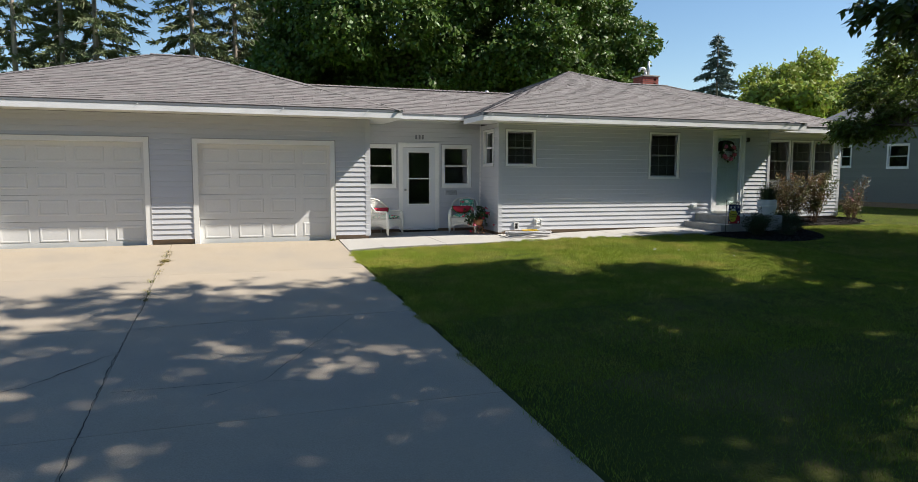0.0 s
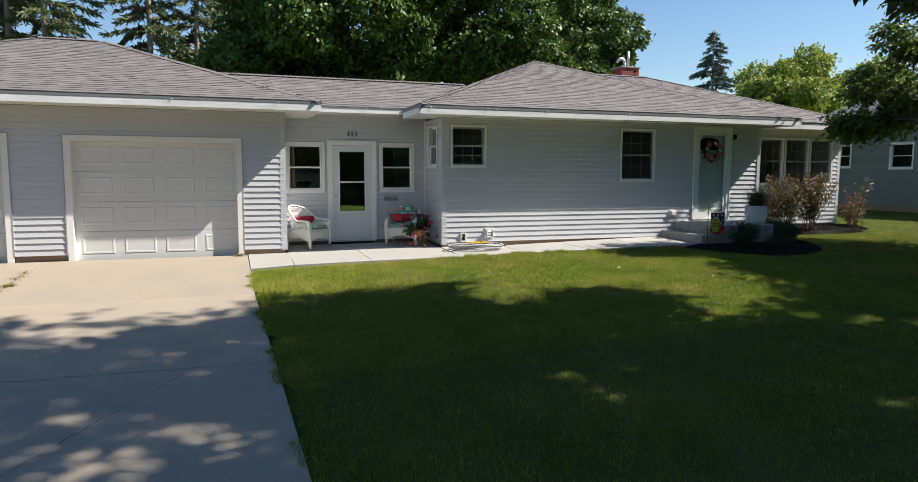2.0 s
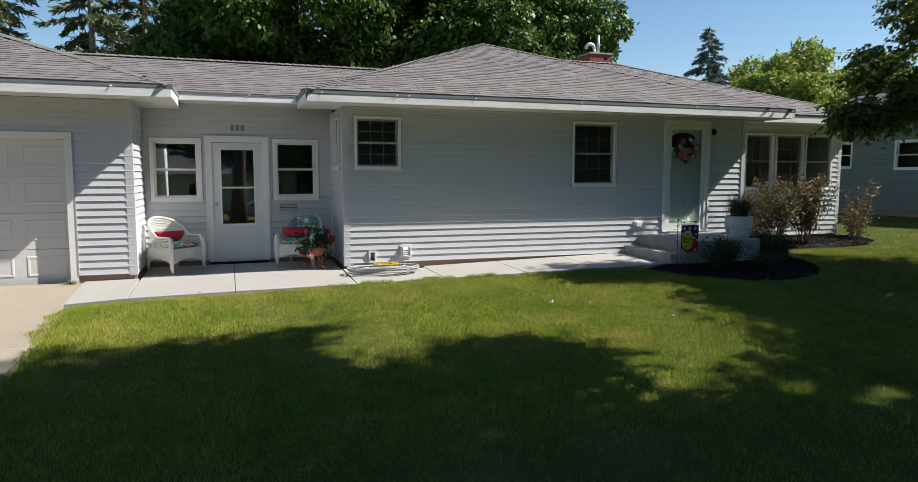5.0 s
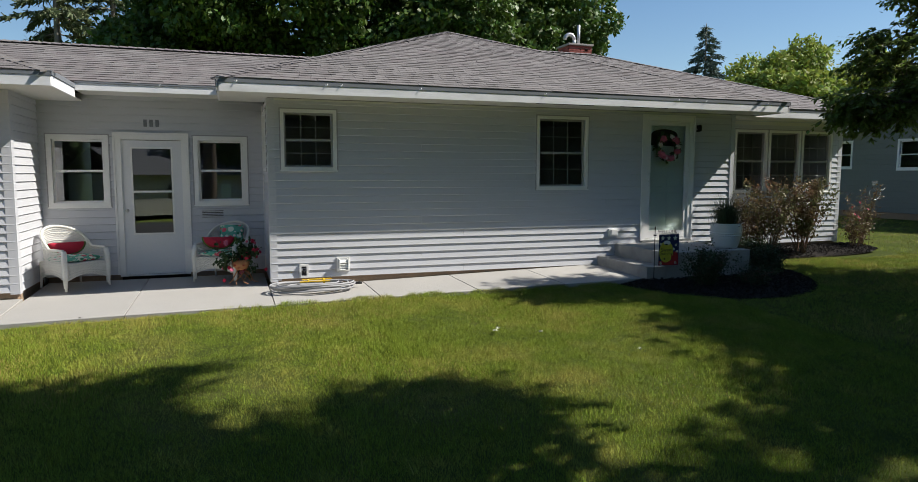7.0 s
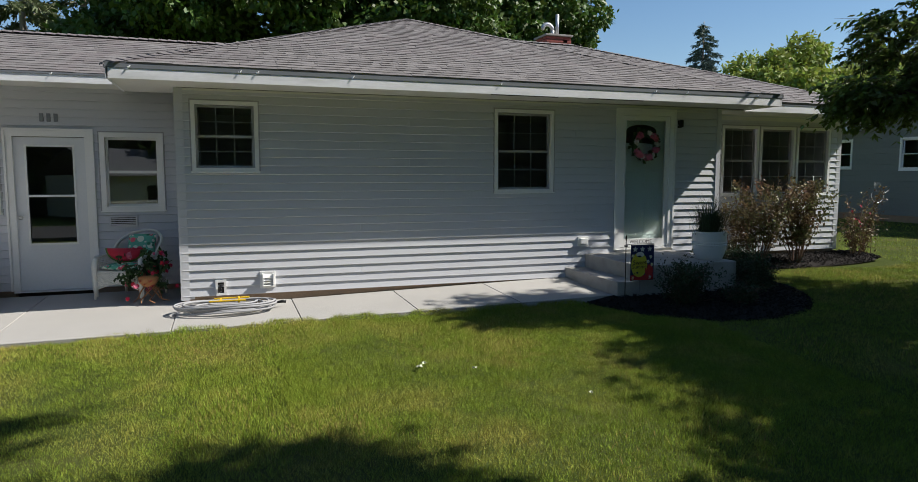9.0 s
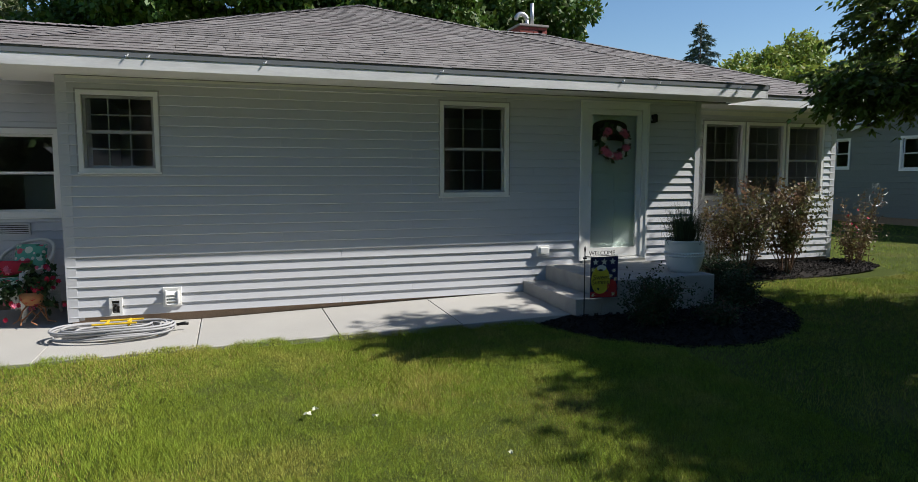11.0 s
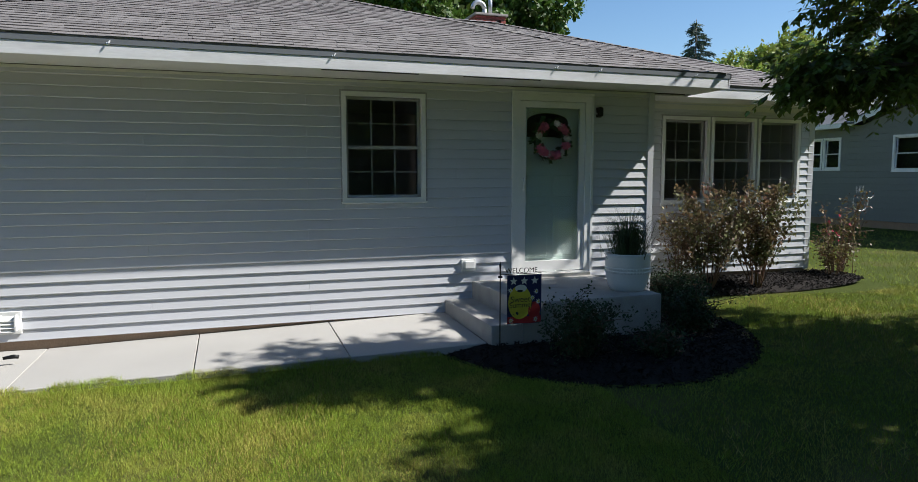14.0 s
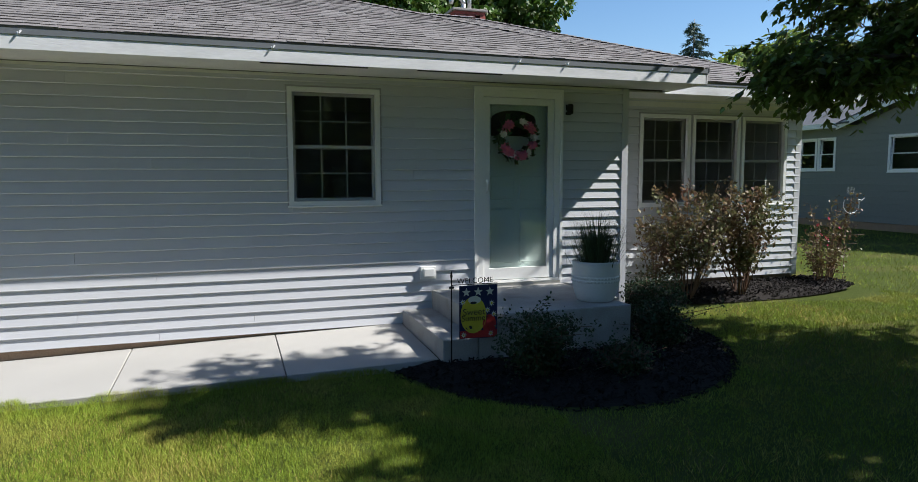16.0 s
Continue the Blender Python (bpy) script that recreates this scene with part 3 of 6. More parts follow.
def garage_door(g):
    x0, x1, z0, z1 = g
    door = part("garage_door", boxes((x0, x0 + 0.1, -0.03, 0.14, z0, z1), (x1 - 0.1, x1, -0.03, 0.14, z0, z1), (x0 + 0.1, x1 - 0.1, -0.028, 0.14, z1 - 0.1, z1)), TRIM, garage, "white raised-panel garage door, closed", m=GM)
    a, b, h = x0 + 0.1, x1 - 0.1, (z1 - 0.1 - z0) / 4
    w = (b - a) / 4
    for r in range(4):
        lo, hi = z0 + r * h, z0 + (r + 1) * h
        bm = boxes((a, b, 0.12, 0.16, lo + 0.003, hi - 0.003))
        sec = part("door_section", bm, DOORWHITE, door, m=GM)
        for c in range(4):
            p0, p1, q0, q1 = a + c * w + 0.1, a + (c + 1) * w - 0.06, lo + 0.13, hi - 0.10
            bm = bmesh.new()
            rings = []
            for inset, y in ((0, 0.1195), (0.014, 0.1135), (0.034, 0.1135), (0.05, 0.1175)):
                rings.append([bm.verts.new(v) for v in ((p0 + inset, y, q0 + inset), (p1 - inset, y, q0 + inset), (p1 - inset, y, q1 - inset), (p0 + inset, y, q1 - inset))])
            for r0, r1 in zip(rings, rings[1:]):
                for k in range(4):
                    bm.faces.new((r0[k], r0[(k + 1) % 4], r1[(k + 1) % 4], r1[k]))
            bm.faces.new(rings[-1])
            part("door_panel", bm, DOORWHITE, door, m=GM)
    part("edge_channel", boxes((x0 - 0.018, x0 - 0.001, -0.036, -0.001, z0 + 0.14, z1), (x1 + 0.001, x1 + 0.018, -0.036, -0.001, z0 + 0.14, z1), (x0 - 0.018, x1 + 0.018, -0.036, -0.001, z1 + 0.001, z1 + 0.018)), SASH, door, "grey siding channel", m=GM)
    part("weather_strip", boxes((a, b, 0.125, 0.155, z0 - 0.02, z0 + 0.003)), BLACK, door, "black rubber strip", m=GM)


garage_door(G1)
garage_door(G2)
part("fascia", boxes((-12.38, -2.6, -0.655, -0.63, 2.645, 2.77)), FASCIA, garage, "white painted fascia along the garage eave")
part("fascia", boxes((-2.615, -2.59, -0.63, 0.7, 2.645, 2.77)), FASCIA, garage)
part("drip_edge", boxes((-12.4, -2.58, -0.661, -0.62, 2.772, 2.83)), DRIP, garage, "grey metal roof edge")
part("drip_edge", boxes((-2.63, -2.575, -0.62, 0.7, 2.772, 2.83)), DRIP, garage)
part("soffit", boxes((-12.36, -3.24, -0.63, -0.035, 2.648, 2.67), (-3.24, -2.615, -0.63, 1.31, 2.648, 2.67)), SOFFIT, garage)
ZG = 2.825
GR = 3.6
gr = GR + 0.665
shingled(garage, "grey asphalt shingle roof", (-12.4, -0.665), (1, 0), (0, 1), [(0, 0), (9.82, 0), (9.82 - gr, gr), (gr, gr)], ZG, None, 7)
shingled(garage, "grey asphalt shingle roof", (-2.58, -0.665), (0, 1), (-1, 0), [(0, 0), (8.53, 0), (gr, gr)], ZG, None, 8)
ZGR = ZG + SLOPE * gr
plain_slope(garage, [(-12.4, 7.865, ZG), (-12.4, -0.665, ZG), (-12.4 + gr, GR, ZGR)])
plain_slope(garage, [(-2.58, 7.865, ZG), (-12.4, 7.865, ZG), (-12.4 + gr, GR, ZGR), (-2.58 - gr, GR, ZGR)])
hip_caps(garage, (-2.6, -0.63, ZG), (-2.58 - gr, GR, ZGR))
hip_caps(garage, (-12.37, -0.63, ZG), (-12.4 + gr, GR, ZGR))
hip_caps(garage, (-12.4 + gr, GR, ZGR + 0.01), (-2.58 - gr, GR, ZGR + 0.01))


# ---- concrete ----
def slab(name, corners, zf, mat, parent, depth=0.1):
    """A concrete slab that follows the fall of the ground, its rim rounded off."""
    bm = bmesh.new()
    cx, cy = sum(c[0] for c in corners) / 4, sum(c[1] for c in corners) / 4
    rings = []
    for inset, dz in ((0.0, -depth), (0.0, -0.006), (0.005, 0.0)):
        ring = []
        for x, y in corners:
            sx, sy = (1 if x < cx else -1), (1 if y < cy else -1)
            x2, y2 = x + sx * inset, y + sy * inset
            ring.append(bm.verts.new((x2, y2, zf(x2, y2) + dz)))
        rings.append(ring)
    for r0, r1 in zip(rings, rings[1:]):
        for k in range(4):
            bm.faces.new((r0[k], r0[(k + 1) % 4], r1[(k + 1) % 4], r1[k]))
    bm.faces.new(rings[-1])
    return part(name, bm, mat, parent)


def drive_edge(y):
    """The lawn side of the driveway, which widens towards the street."""
    return -3.97 + 0.034 * max(0.0, -2.5 - y)


driveway = thing("driveway", (-8, -8, -0.7), "cracked tan concrete driveway of large jointed slabs", "driveway", kind="structure")
dx, dy = [-12.4, -7.5, -3.97], [-0.06, -3.2, -6.35, -9.5, -12.6, -15.8, -19.0, -22.0]
for x0, x1 in zip(dx, dx[1:]):
    for y1, y0 in zip(dy, dy[1:]):
        lo, hi = (drive_edge(y0), drive_edge(y1)) if x1 == dx[-1] else (x1, x1)
        slab("slab", [(x0 + 0.002, y0 + 0.0012), (lo - 0.002, y0 + 0.0012), (hi - 0.002, y1 - 0.0012), (x0 + 0.002, y1 - 0.0012)], ground_z, CONCRETE, driveway)
part("joint_bed", slab("bed", [(-12.38, -21.9), (-3.99, -21.9), (-3.99, -0.1), (-12.38, -0.1)], lambda x, y: ground_z(x, y) - 0.016, CRACK, driveway).data, CRACK, driveway)
bpy.data.objects.remove(bpy.data.objects["bed"])
walkway = thing("walkway", (0, -0.7, -0.05), "pale concrete walkway of jointed slabs along the house", "walkway", kind="structure")
wx = [-3.96, -3.2, -1.8, -0.05, 1.35, 2.75, 4.1, 5.45]
for k, (x0, x1) in enumerate(zip(wx, wx[1:])):
    back = -0.03 if k == 0 else (1.30 if k < 3 else 0.01)
    slab("slab", [(x0 + 0.004, -1.42), (x1 - 0.004, -1.42), (x1 - 0.004, back), (x0 + 0.004, back)], walk_z, WALKCON, walkway)
part("joint_bed", boxes((-2.3, 5.4, -1.4, -0.05, -0.3, -0.13)), CRACK, walkway)
steps = thing("concrete_steps", (6.5, -0.7, -0.1), "weathered concrete entry stoop with one lower step", "steps")
part("landing", bevelled(0.015, (5.80, 7.4, -1.5, 0.01, -0.25, 0.365)), STEPCON, steps)
part("step", bevelled(0.015, (5.46, 5.80, -1.5, 0.005, -0.25, 0.16)), STEPCON, steps)


# ---- trees ----
def leaf_cloud(rng, centres, radius, count, size, droop=0.3, aspect=0.6):
    """Leaf quads scattered round clump centres. Returns vertices and faces."""
    c = np.asarray(centres)
    idx = rng.integers(0, len(c), count)
    off = rng.normal(0, 1, (count, 3))
    off *= 1.9 * rng.uniform(0, 1, (count, 1)) ** 0.45 / np.linalg.norm(off, axis=1)[:, None]
    off *= np.asarray(radius)
    p = c[idx] + off
    d = rng.normal(0, 1, (count, 3))
    d[:, 2] -= droop
    d /= np.linalg.norm(d, axis=1)[:, None]
    s = np.cross(d, rng.normal(0, 1, (count, 3)))
    s /= np.linalg.norm(s, axis=1)[:, None]
    l = size * rng.uniform(0.6, 1.3, (count, 1))
    v = np.stack([p, p + d * l * 0.5 + s * l * aspect * 0.5, p + d * l, p + d * l * 0.5 - s * l * aspect * 0.5], 1).reshape(-1, 3)
    f = np.arange(count * 4).reshape(-1, 4)
    return v, f


def grow(rng, base, height, lean, limbs, r0, clumps):
    """Trunk and limbs as tubes, from the base up into the crown."""
    bm = bmesh.new()
    base = Vector(base)
    top = base + Vector((lean[0], lean[1], height))
    pts = [base + (top - base) * t + Vector((rng.normal() * 0.12 * t, rng.normal() * 0.12 * t, 0)) for t in np.linspace(0, 1, 7)]
    tube(bm, pts, [r0 * (1.25 if i == 0 else 1 - 0.8 * i / 6) for i in range(7)], 9)
    for c in clumps[:limbs]:
        t = rng.uniform(0.25, 0.8)
        start = base + (top - base) * t
        end = Vector(c)
        mid = start.lerp(end, 0.5) + Vector((0, 0, 0.08 * (end - start).length))
        tube(bm, [start, mid, end], [r0 * 0.4 * (1 - t) + 0.03, r0 * 0.2 * (1 - t) + 0.02, 0.012], 6)
    return bm


def crown_points(rng, centre, radii, n, fill=0.55):
    d = rng.normal(0, 1, (n, 3))
    d /= np.linalg.norm(d, axis=1)[:, None]
    r = rng.uniform(fill, 1.0, (n, 1)) * (1 + 0.18 * np.sin(d[:, :1] * 5 + 1) * np.cos(d[:, 1:2] * 4))
    return np.asarray(centre) + d * r * np.asarray(radii)


def sprays(rng, points, trunk, twigs, per, size, reach, droop=0.35, aspect=0.46):
    """Leafy twig fans at the given points, each pointing away from the trunk: branchlets as lines, leaves as folded kites."""
    c = np.asarray(points)
    out = c - np.asarray(trunk)
    out[:, 2] *= 0.4
    out /= np.linalg.norm(out, axis=1)[:, None] + 1e-6
    d = np.repeat(out, twigs, 0) + rng.normal(0, 1, (len(c) * twigs, 3)) * (0.75, 0.75, 0.35)
    d[:, 2] -= droop
    d /= np.linalg.norm(d, axis=1)[:, None]
    start = np.repeat(c, twigs, 0) + rng.normal(0, 0.12, (len(c) * twigs, 3)) * reach
    length = reach * rng.uniform(0.5, 1.2, (len(start), 1))
    lines = list(zip(start, start + d * length))
    t = rng.uniform(0.1, 1.05, (len(start) * per, 1))
    dd, ll = np.repeat(d, per, 0), np.repeat(length, per, 0)
    p = np.repeat(start, per, 0) + dd * ll * t
    p[:, 2:] -= 0.18 * ll * t * t
    side = np.cross(dd, (0, 0, 1.0))
    side /= np.linalg.norm(side, axis=1)[:, None] + 1e-6
    g = dd * 0.6 + side * rng.choice((-1.0, 1.0), (len(p), 1)) * 0.8 + rng.normal(0, 0.35, p.shape)
    g[:, 2] -= 0.45
    g /= np.linalg.norm(g, axis=1)[:, None]
    w = np.cross(g, rng.normal(0, 0.5, p.shape) + (0, 0, 1.0))
    w /= np.linalg.norm(w, axis=1)[:, None] + 1e-6
    l = size * rng.uniform(0.6, 1.25, (len(p), 1))
    v = np.stack([p, p + g * l * 0.45 + w * l * aspect * 0.5, p + g * l, p + g * l * 0.45 - w * l * aspect * 0.5], 1).reshape(-1, 3)
    return v, np.arange(len(p) * 4).reshape(-1, 4), lines


def bough_tree(name, label, base, height, crowns, clumps, twigs, per, size, reach, mat, seed, r0=0.25, boughs=40, fill=0.4, bark_label="grey-brown trunk with spreading limbs"):
    """A tree whose crown is made of leafy twig fans carried by real limbs. crowns: (centre, radii, share of the fans)."""
    rng = np.random.default_rng(seed)
    tree = thing(name, base, label, "tree")
    pts = np.concatenate([crown_points(rng, c, r, int(clumps * k), fill) for c, r, k in crowns])
    trunk_at = (base[0], base[1], base[2] + height * 0.55)
    v, f, lines = sprays(rng, pts, trunk_at, twigs, per, size, reach)
    bm = bmesh.new()
    root = Vector(base)
    top = root + Vector((0.2, 0.1, height))
    tube(bm, [root + (top - root) * t + Vector((0.1 * math.sin(t * 5), 0.1 * math.cos(t * 4) - 0.1, 0)) for t in np.linspace(0, 1, 8)], [r0 * (1.3 if i == 0 else 1 - 0.11 * i) for i in range(8)], 10)
    ends = [Vector(p) for p in pts[rng.permutation(len(pts))[:boughs]]]
    forks = []
    for e in ends:
        t = min(0.9, max(0.22, (e.z - base[2]) / height * 0.7 + rng.uniform(-0.1, 0.1)))
        a = root + (top - root) * t
        b = a.lerp(e, 0.5) + Vector((rng.normal() * 0.1, rng.normal() * 0.1, 0.10 * (e - a).length))
        tube(bm, [a, a.lerp(b, 0.55) + Vector((0, 0, 0.03)), b, e], [r0 * 0.3, r0 * 0.22, r0 * 0.15, 0.012], 6)
        forks += [b, b.lerp(e, 0.5), e]
    part("trunk", bm, BARK, tree, bark_label, smooth=True)
    forks_n = np.array([tuple(p) for p in forks])
    vs, fs = [], []
    for p in pts:
        q = forks_n[np.argmin(((forks_n - p) ** 2).sum(1))]
        k = len(vs)
        o = Vector((0.007, 0, 0.007))
        vs += [Vector(q) - o, Vector(q) + o, Vector(p) + o * 0.4, Vector(p) - o * 0.4]
        fs.append((k, k + 1, k + 2, k + 3))
    for a, b in lines[::2]:
        k = len(vs)
        o = Vector((0.003, 0, 0.003))
        vs += [Vector(a) - o, Vector(a) + o, Vector(b) + o * 0.4, Vector(b) - o * 0.4]
        fs.append((k, k + 1, k + 2, k + 3))
    tagged(part("twigwork", raw_mesh(vs, fs, BARK), BARK, tree), kind="stuff")
    part("crown", raw_mesh(v.tolist(), f.tolist(), mat), mat, tree, "dark green foliage in drooping sprays")
    return tree


def lobed_tree(name, label, base, height, crowns, lobes, leaves, size, mat, seed, lobe=1.5, r0=0.4):
    """A broad tree seen from afar: the crown is a heap of separate leafy lobes with deep gaps between them."""
    rng = np.random.default_rng(seed)
    tree = thing(name, base, label, "tree")
    centres = np.concatenate([crown_points(rng, c, r, int(lobes * k), 0.62) for c, r, k in crowns])
    radii = lobe * rng.uniform(0.6, 1.25, len(centres))
    share = radii ** 2 / (radii ** 2).sum()
    vs = []
    for c, r, k in zip(centres, radii, share):
        n = int(leaves * k)
        d = rng.normal(0, 1, (n, 3))
        d /= np.linalg.norm(d, axis=1)[:, None]
        lump = 1 + 0.22 * np.sin(d[:, :1] * 7 + c[0]) * np.sin(d[:, 1:2] * 6 + c[1]) + 0.15 * np.sin(d[:, 2:] * 9 + c[2])
        p = c + d * (r * lump * rng.uniform(0.55, 1.0, (n, 1)) ** 0.5) * (1, 1, 0.85)
        g = d * 0.5 + rng.normal(0, 0.6, (n, 3)) - (0, 0, 0.4)
        g /= np.linalg.norm(g, axis=1)[:, None]
        w = np.cross(g, d + rng.normal(0, 0.45, (n, 3)))
        w /= np.linalg.norm(w, axis=1)[:, None]
        l = size * rng.uniform(0.6, 1.3, (n, 1))
        vs.append(np.stack([p, p + g * l * 0.45 + w * l * 0.32, p + g * l, p + g * l * 0.45 - w * l * 0.32], 1).reshape(-1, 3))
    v = np.concatenate(vs)
    limbs_at = [tuple(c) for c in centres]
    part("trunk", grow(rng, base, height, (0, 0), 30, r0, limbs_at), BARK, tree, "grey-brown trunk with spreading limbs", smooth=True)
    part("crown", raw_mesh(v.tolist(), np.arange(len(v)).reshape(-1, 4).tolist(), mat), mat, tree, "green foliage in sunlit and shaded lobes")
    return tree


def conifer(name, label, base, height, low, width, mat, seed, density=1.0, r0=0.22, tip=0.05, droop=0.25, bark=PINEBARK, big=1.0, gap=1.0):
    """A spruce or pine: straight trunk, whorls of drooping boughs set with needle sprays."""
    rng = np.random.default_rng(seed)
    tree = thing(name, base, label, "tree")
    bx, by, bz = base
    bm = bmesh.new()
    tube(bm, [(bx, by, bz), (bx + 0.05, by, bz + height * 0.5), (bx, by, bz + height)], [r0, r0 * 0.6, 0.03], 8)
    pts, dirs = [], []
    z = low
    while z < height * 0.985:
        t = (z - low) / (height - low)
        reach = width * (1 - t) ** 0.85 + tip
        for k in range(int(rng.integers(4, 7))):
            a = rng.uniform(0, math.tau)
            r = reach * rng.uniform(0.55, 1.15)
            d = Vector((math.cos(a), math.sin(a), 0))
            start = Vector((bx, by, bz + z))
            end = start + d * r + Vector((0, 0, -droop * r + 0.12 * r * rng.uniform(-1, 1)))
            mid = start.lerp(end, 0.5) + Vector((0, 0, 0.06 * r))
            tube(bm, [start, mid, end], [0.035, 0.022, 0.008], 4)
            for q in np.linspace(0.25, 1.0, max(3, int(r * 5))):
                p = start.lerp(mid, q * 2) if q < 0.5 else mid.lerp(end, q * 2 - 1)
                pts.append(tuple(p))
                dirs.append((d.x, d.y, -droop))
        z += rng.uniform(0.28, 0.5) * max(0.6, height / 16) * gap
    pts, dirs = np.array(pts), np.array(dirs)
    n = int(len(pts) * 14 * density)
    idx = rng.integers(0, len(pts), n)
    p = pts[idx] + rng.normal(0, 0.10, (n, 3)) * (1, 1, 0.5)
    d = dirs[idx] + rng.normal(0, 0.55, (n, 3)) - (0, 0, 0.25)
    d /= np.linalg.norm(d, axis=1)[:, None]
    s = np.cross(d, rng.normal(0, 1, (n, 3)))
    s /= np.linalg.norm(s, axis=1)[:, None]
    l = rng.uniform(0.16, 0.4, (n, 1)) * big
    v = np.stack([p - s * 0.04 * big, p + s * 0.04 * big, p + d * l + s * 0.02, p + d * l - s * 0.02], 1).reshape(-1, 3)
    part("trunk", bm, bark, tree, smooth=True)
    part("crown", raw_mesh(v.tolist(), np.arange(n * 4).reshape(-1, 4).tolist(), mat), mat, tree, "drooping needled boughs")
    return tree


lobed_tree("maple_tree", "tall dense green maple behind the house", (3.0, 21, -0.1), 12, [((3.2, 21, 9.0), (6.6, 4.6, 7.6), 0.7), ((-1.6, 20, 7.0), (3.4, 3.6, 5.6), 0.3)], 95, 190000, 0.25, LEAF, 11, lobe=1.55)
lobed_tree("maple_tree", "tall dense green maple behind the house", (11.8, 22, -0.1), 12, [((11.6, 22, 9.5), (5.1, 4.6, 8.2), 0.75), ((14.2, 20.5, 6.2), (2.4, 2.6, 4.4), 0.25)], 90, 180000, 0.25, LEAF, 12, lobe=1.5)
bough_tree("shade_tree", "broad-leaved tree with low boughs reaching over the lawn", (12.4, -5.2, -0.25), 7.5,
           [((12.9, -5.9, 5.0), (3.3, 2.9, 2.1), 0.32), ((9.0, -2.35, 2.7), (0.8, 0.4, 0.3), 0.02), ((9.6, -2.0, 3.6), (0.6, 0.4, 0.5), 0.01),
            ((10.0, -2.4, 3.0), (0.75, 0.45, 0.5), 0.022), ((11.6, -2.2, 3.7), (1.6, 0.7, 0.8), 0.03), ((10.8, -3.9, 4.6), (1.2, 1.0, 0.8), 0.06), ((12.6, -8.0, 5.4), (2.2, 2.0, 1.5), 0.08), ((10.4, -8.0, 5.3), (1.5, 1.2, 0.8), 0.08),
            ((11.0, -5.6, 5.0), (1.3, 1.3, 0.8), 0.09), ((10.2, -3.6, 6.0), (1.15, 0.8, 0.6), 0.04), ((10.7, -2.0, 4.6), (0.9, 0.45, 0.6), 0.022), ((9.5, -3.0, 5.2), (0.5, 0.45, 0.3), 0.008), ((13.6, -3.7, 4.5), (2.0, 1.0, 0.8), 0.035)],
           3000, 5, 16, 0.105, 0.42, LEAF_NEAR, 21, r0=0.2, boughs=80)
bough_tree("street_tree", "tall maple placed beside the street to shade the lawn with its boughs", (8.2, -13.0, -0.6), 12,
           [((6.7, -12.4, 11.3), (5.0, 4.5, 4.2), 0.43), ((8.0, -9.3, 9.6), (2.7, 1.6, 1.5), 0.06), ((9.8, -8.25, 9.2), (1.2, 0.5, 0.6), 0.011), ((7.6, -7.7, 10.2), (1.5, 0.9, 0.8), 0.035), ((11.8, -11.7, 8.6), (3.0, 2.6, 2.6), 0.12), ((6.2, -10.8, 6.6), (4.0, 2.8, 1.6), 0.03), ((4.7, -7.5, 4.2), (1.4, 0.6, 0.65), 0.02), ((7.2, -9.9, 5.5), (1.6, 1.2, 0.9), 0.04)],
           2300, 5, 11, 0.22, 0.6, LEAF_STREET, 22, r0=0.38, boughs=60)
# unseen second maple, added to cut the skylight on the shaded lawn
bough_tree("street_tree", "tall maple placed beside the street to shade the lawn with its boughs", (-1.5, -20.0, -1.2), 12,
           [((-1.5, -19.5, 10.0), (5.0, 4.5, 4.0), 0.7), ((1.5, -17.0, 8.0), (3.5, 2.5, 1.8), 0.3)],
           1300, 5, 12, 0.26, 0.8, LEAF_STREET, 23, r0=0.38, boughs=40)
conifer("blue_spruce", "tall dark blue-green spruce standing far off", (66, 73.5, -0.5), 24.0, 4.0, 7.6, NEEDLE_BLUE, 31, density=0.55, r0=0.4, big=1.7, gap=0.75)
conifer("spruce_tree", "tall drooping spruce behind the garage", (-13.4, 28, -0.2), 20, 2.5, 4.2, NEEDLE, 32, density=1.1)
conifer("spruce_tree", "tall drooping spruce behind the garage", (-8.3, 28, -0.2), 20, 3.0, 3.8, NEEDLE, 33, density=0.9)
conifer("spruce_tree", "tall drooping spruce behind the garage", (-5.9, 29, -0.2), 20, 2.5, 3.4, NEEDLE, 34, density=1.1)
conifer("spruce_tree", "tall drooping spruce behind the garage", (-3.4, 31, -0.2), 20, 2.5, 3.8, NEEDLE, 37, density=1.5)
for x, y, seed in ((-17.4, 28, 35), (-15.2, 28.5, 36), (-16.2, 32, 38), (-20.0, 30, 39)):
    conifer("pine_tree", "tall bare-stemmed pine behind the garage", (x, y, -0.2), 20, 6.0, 2.5, NEEDLE, seed, r0=0.2, density=0.8, gap=1.4)
for k, (x, y, h, w) in enumerate(((43, 35, 12.5, 5.5), (51, 40, 15.0, 7.0), (57, 38, 13.0, 7.0), (37, 40, 7.5, 5.0))):
    lobed_tree("far_tree", "light green broad-leaved tree in the distance", (x, y, -0.3), h * 0.8, [((x, y, h * 0.56), (w * 0.8, w * 0.8, h * 0.31), 1.0)], 42, 30000, 0.42, LEAF_LIGHT, 41 + k, lobe=w * 0.24, r0=0.3)


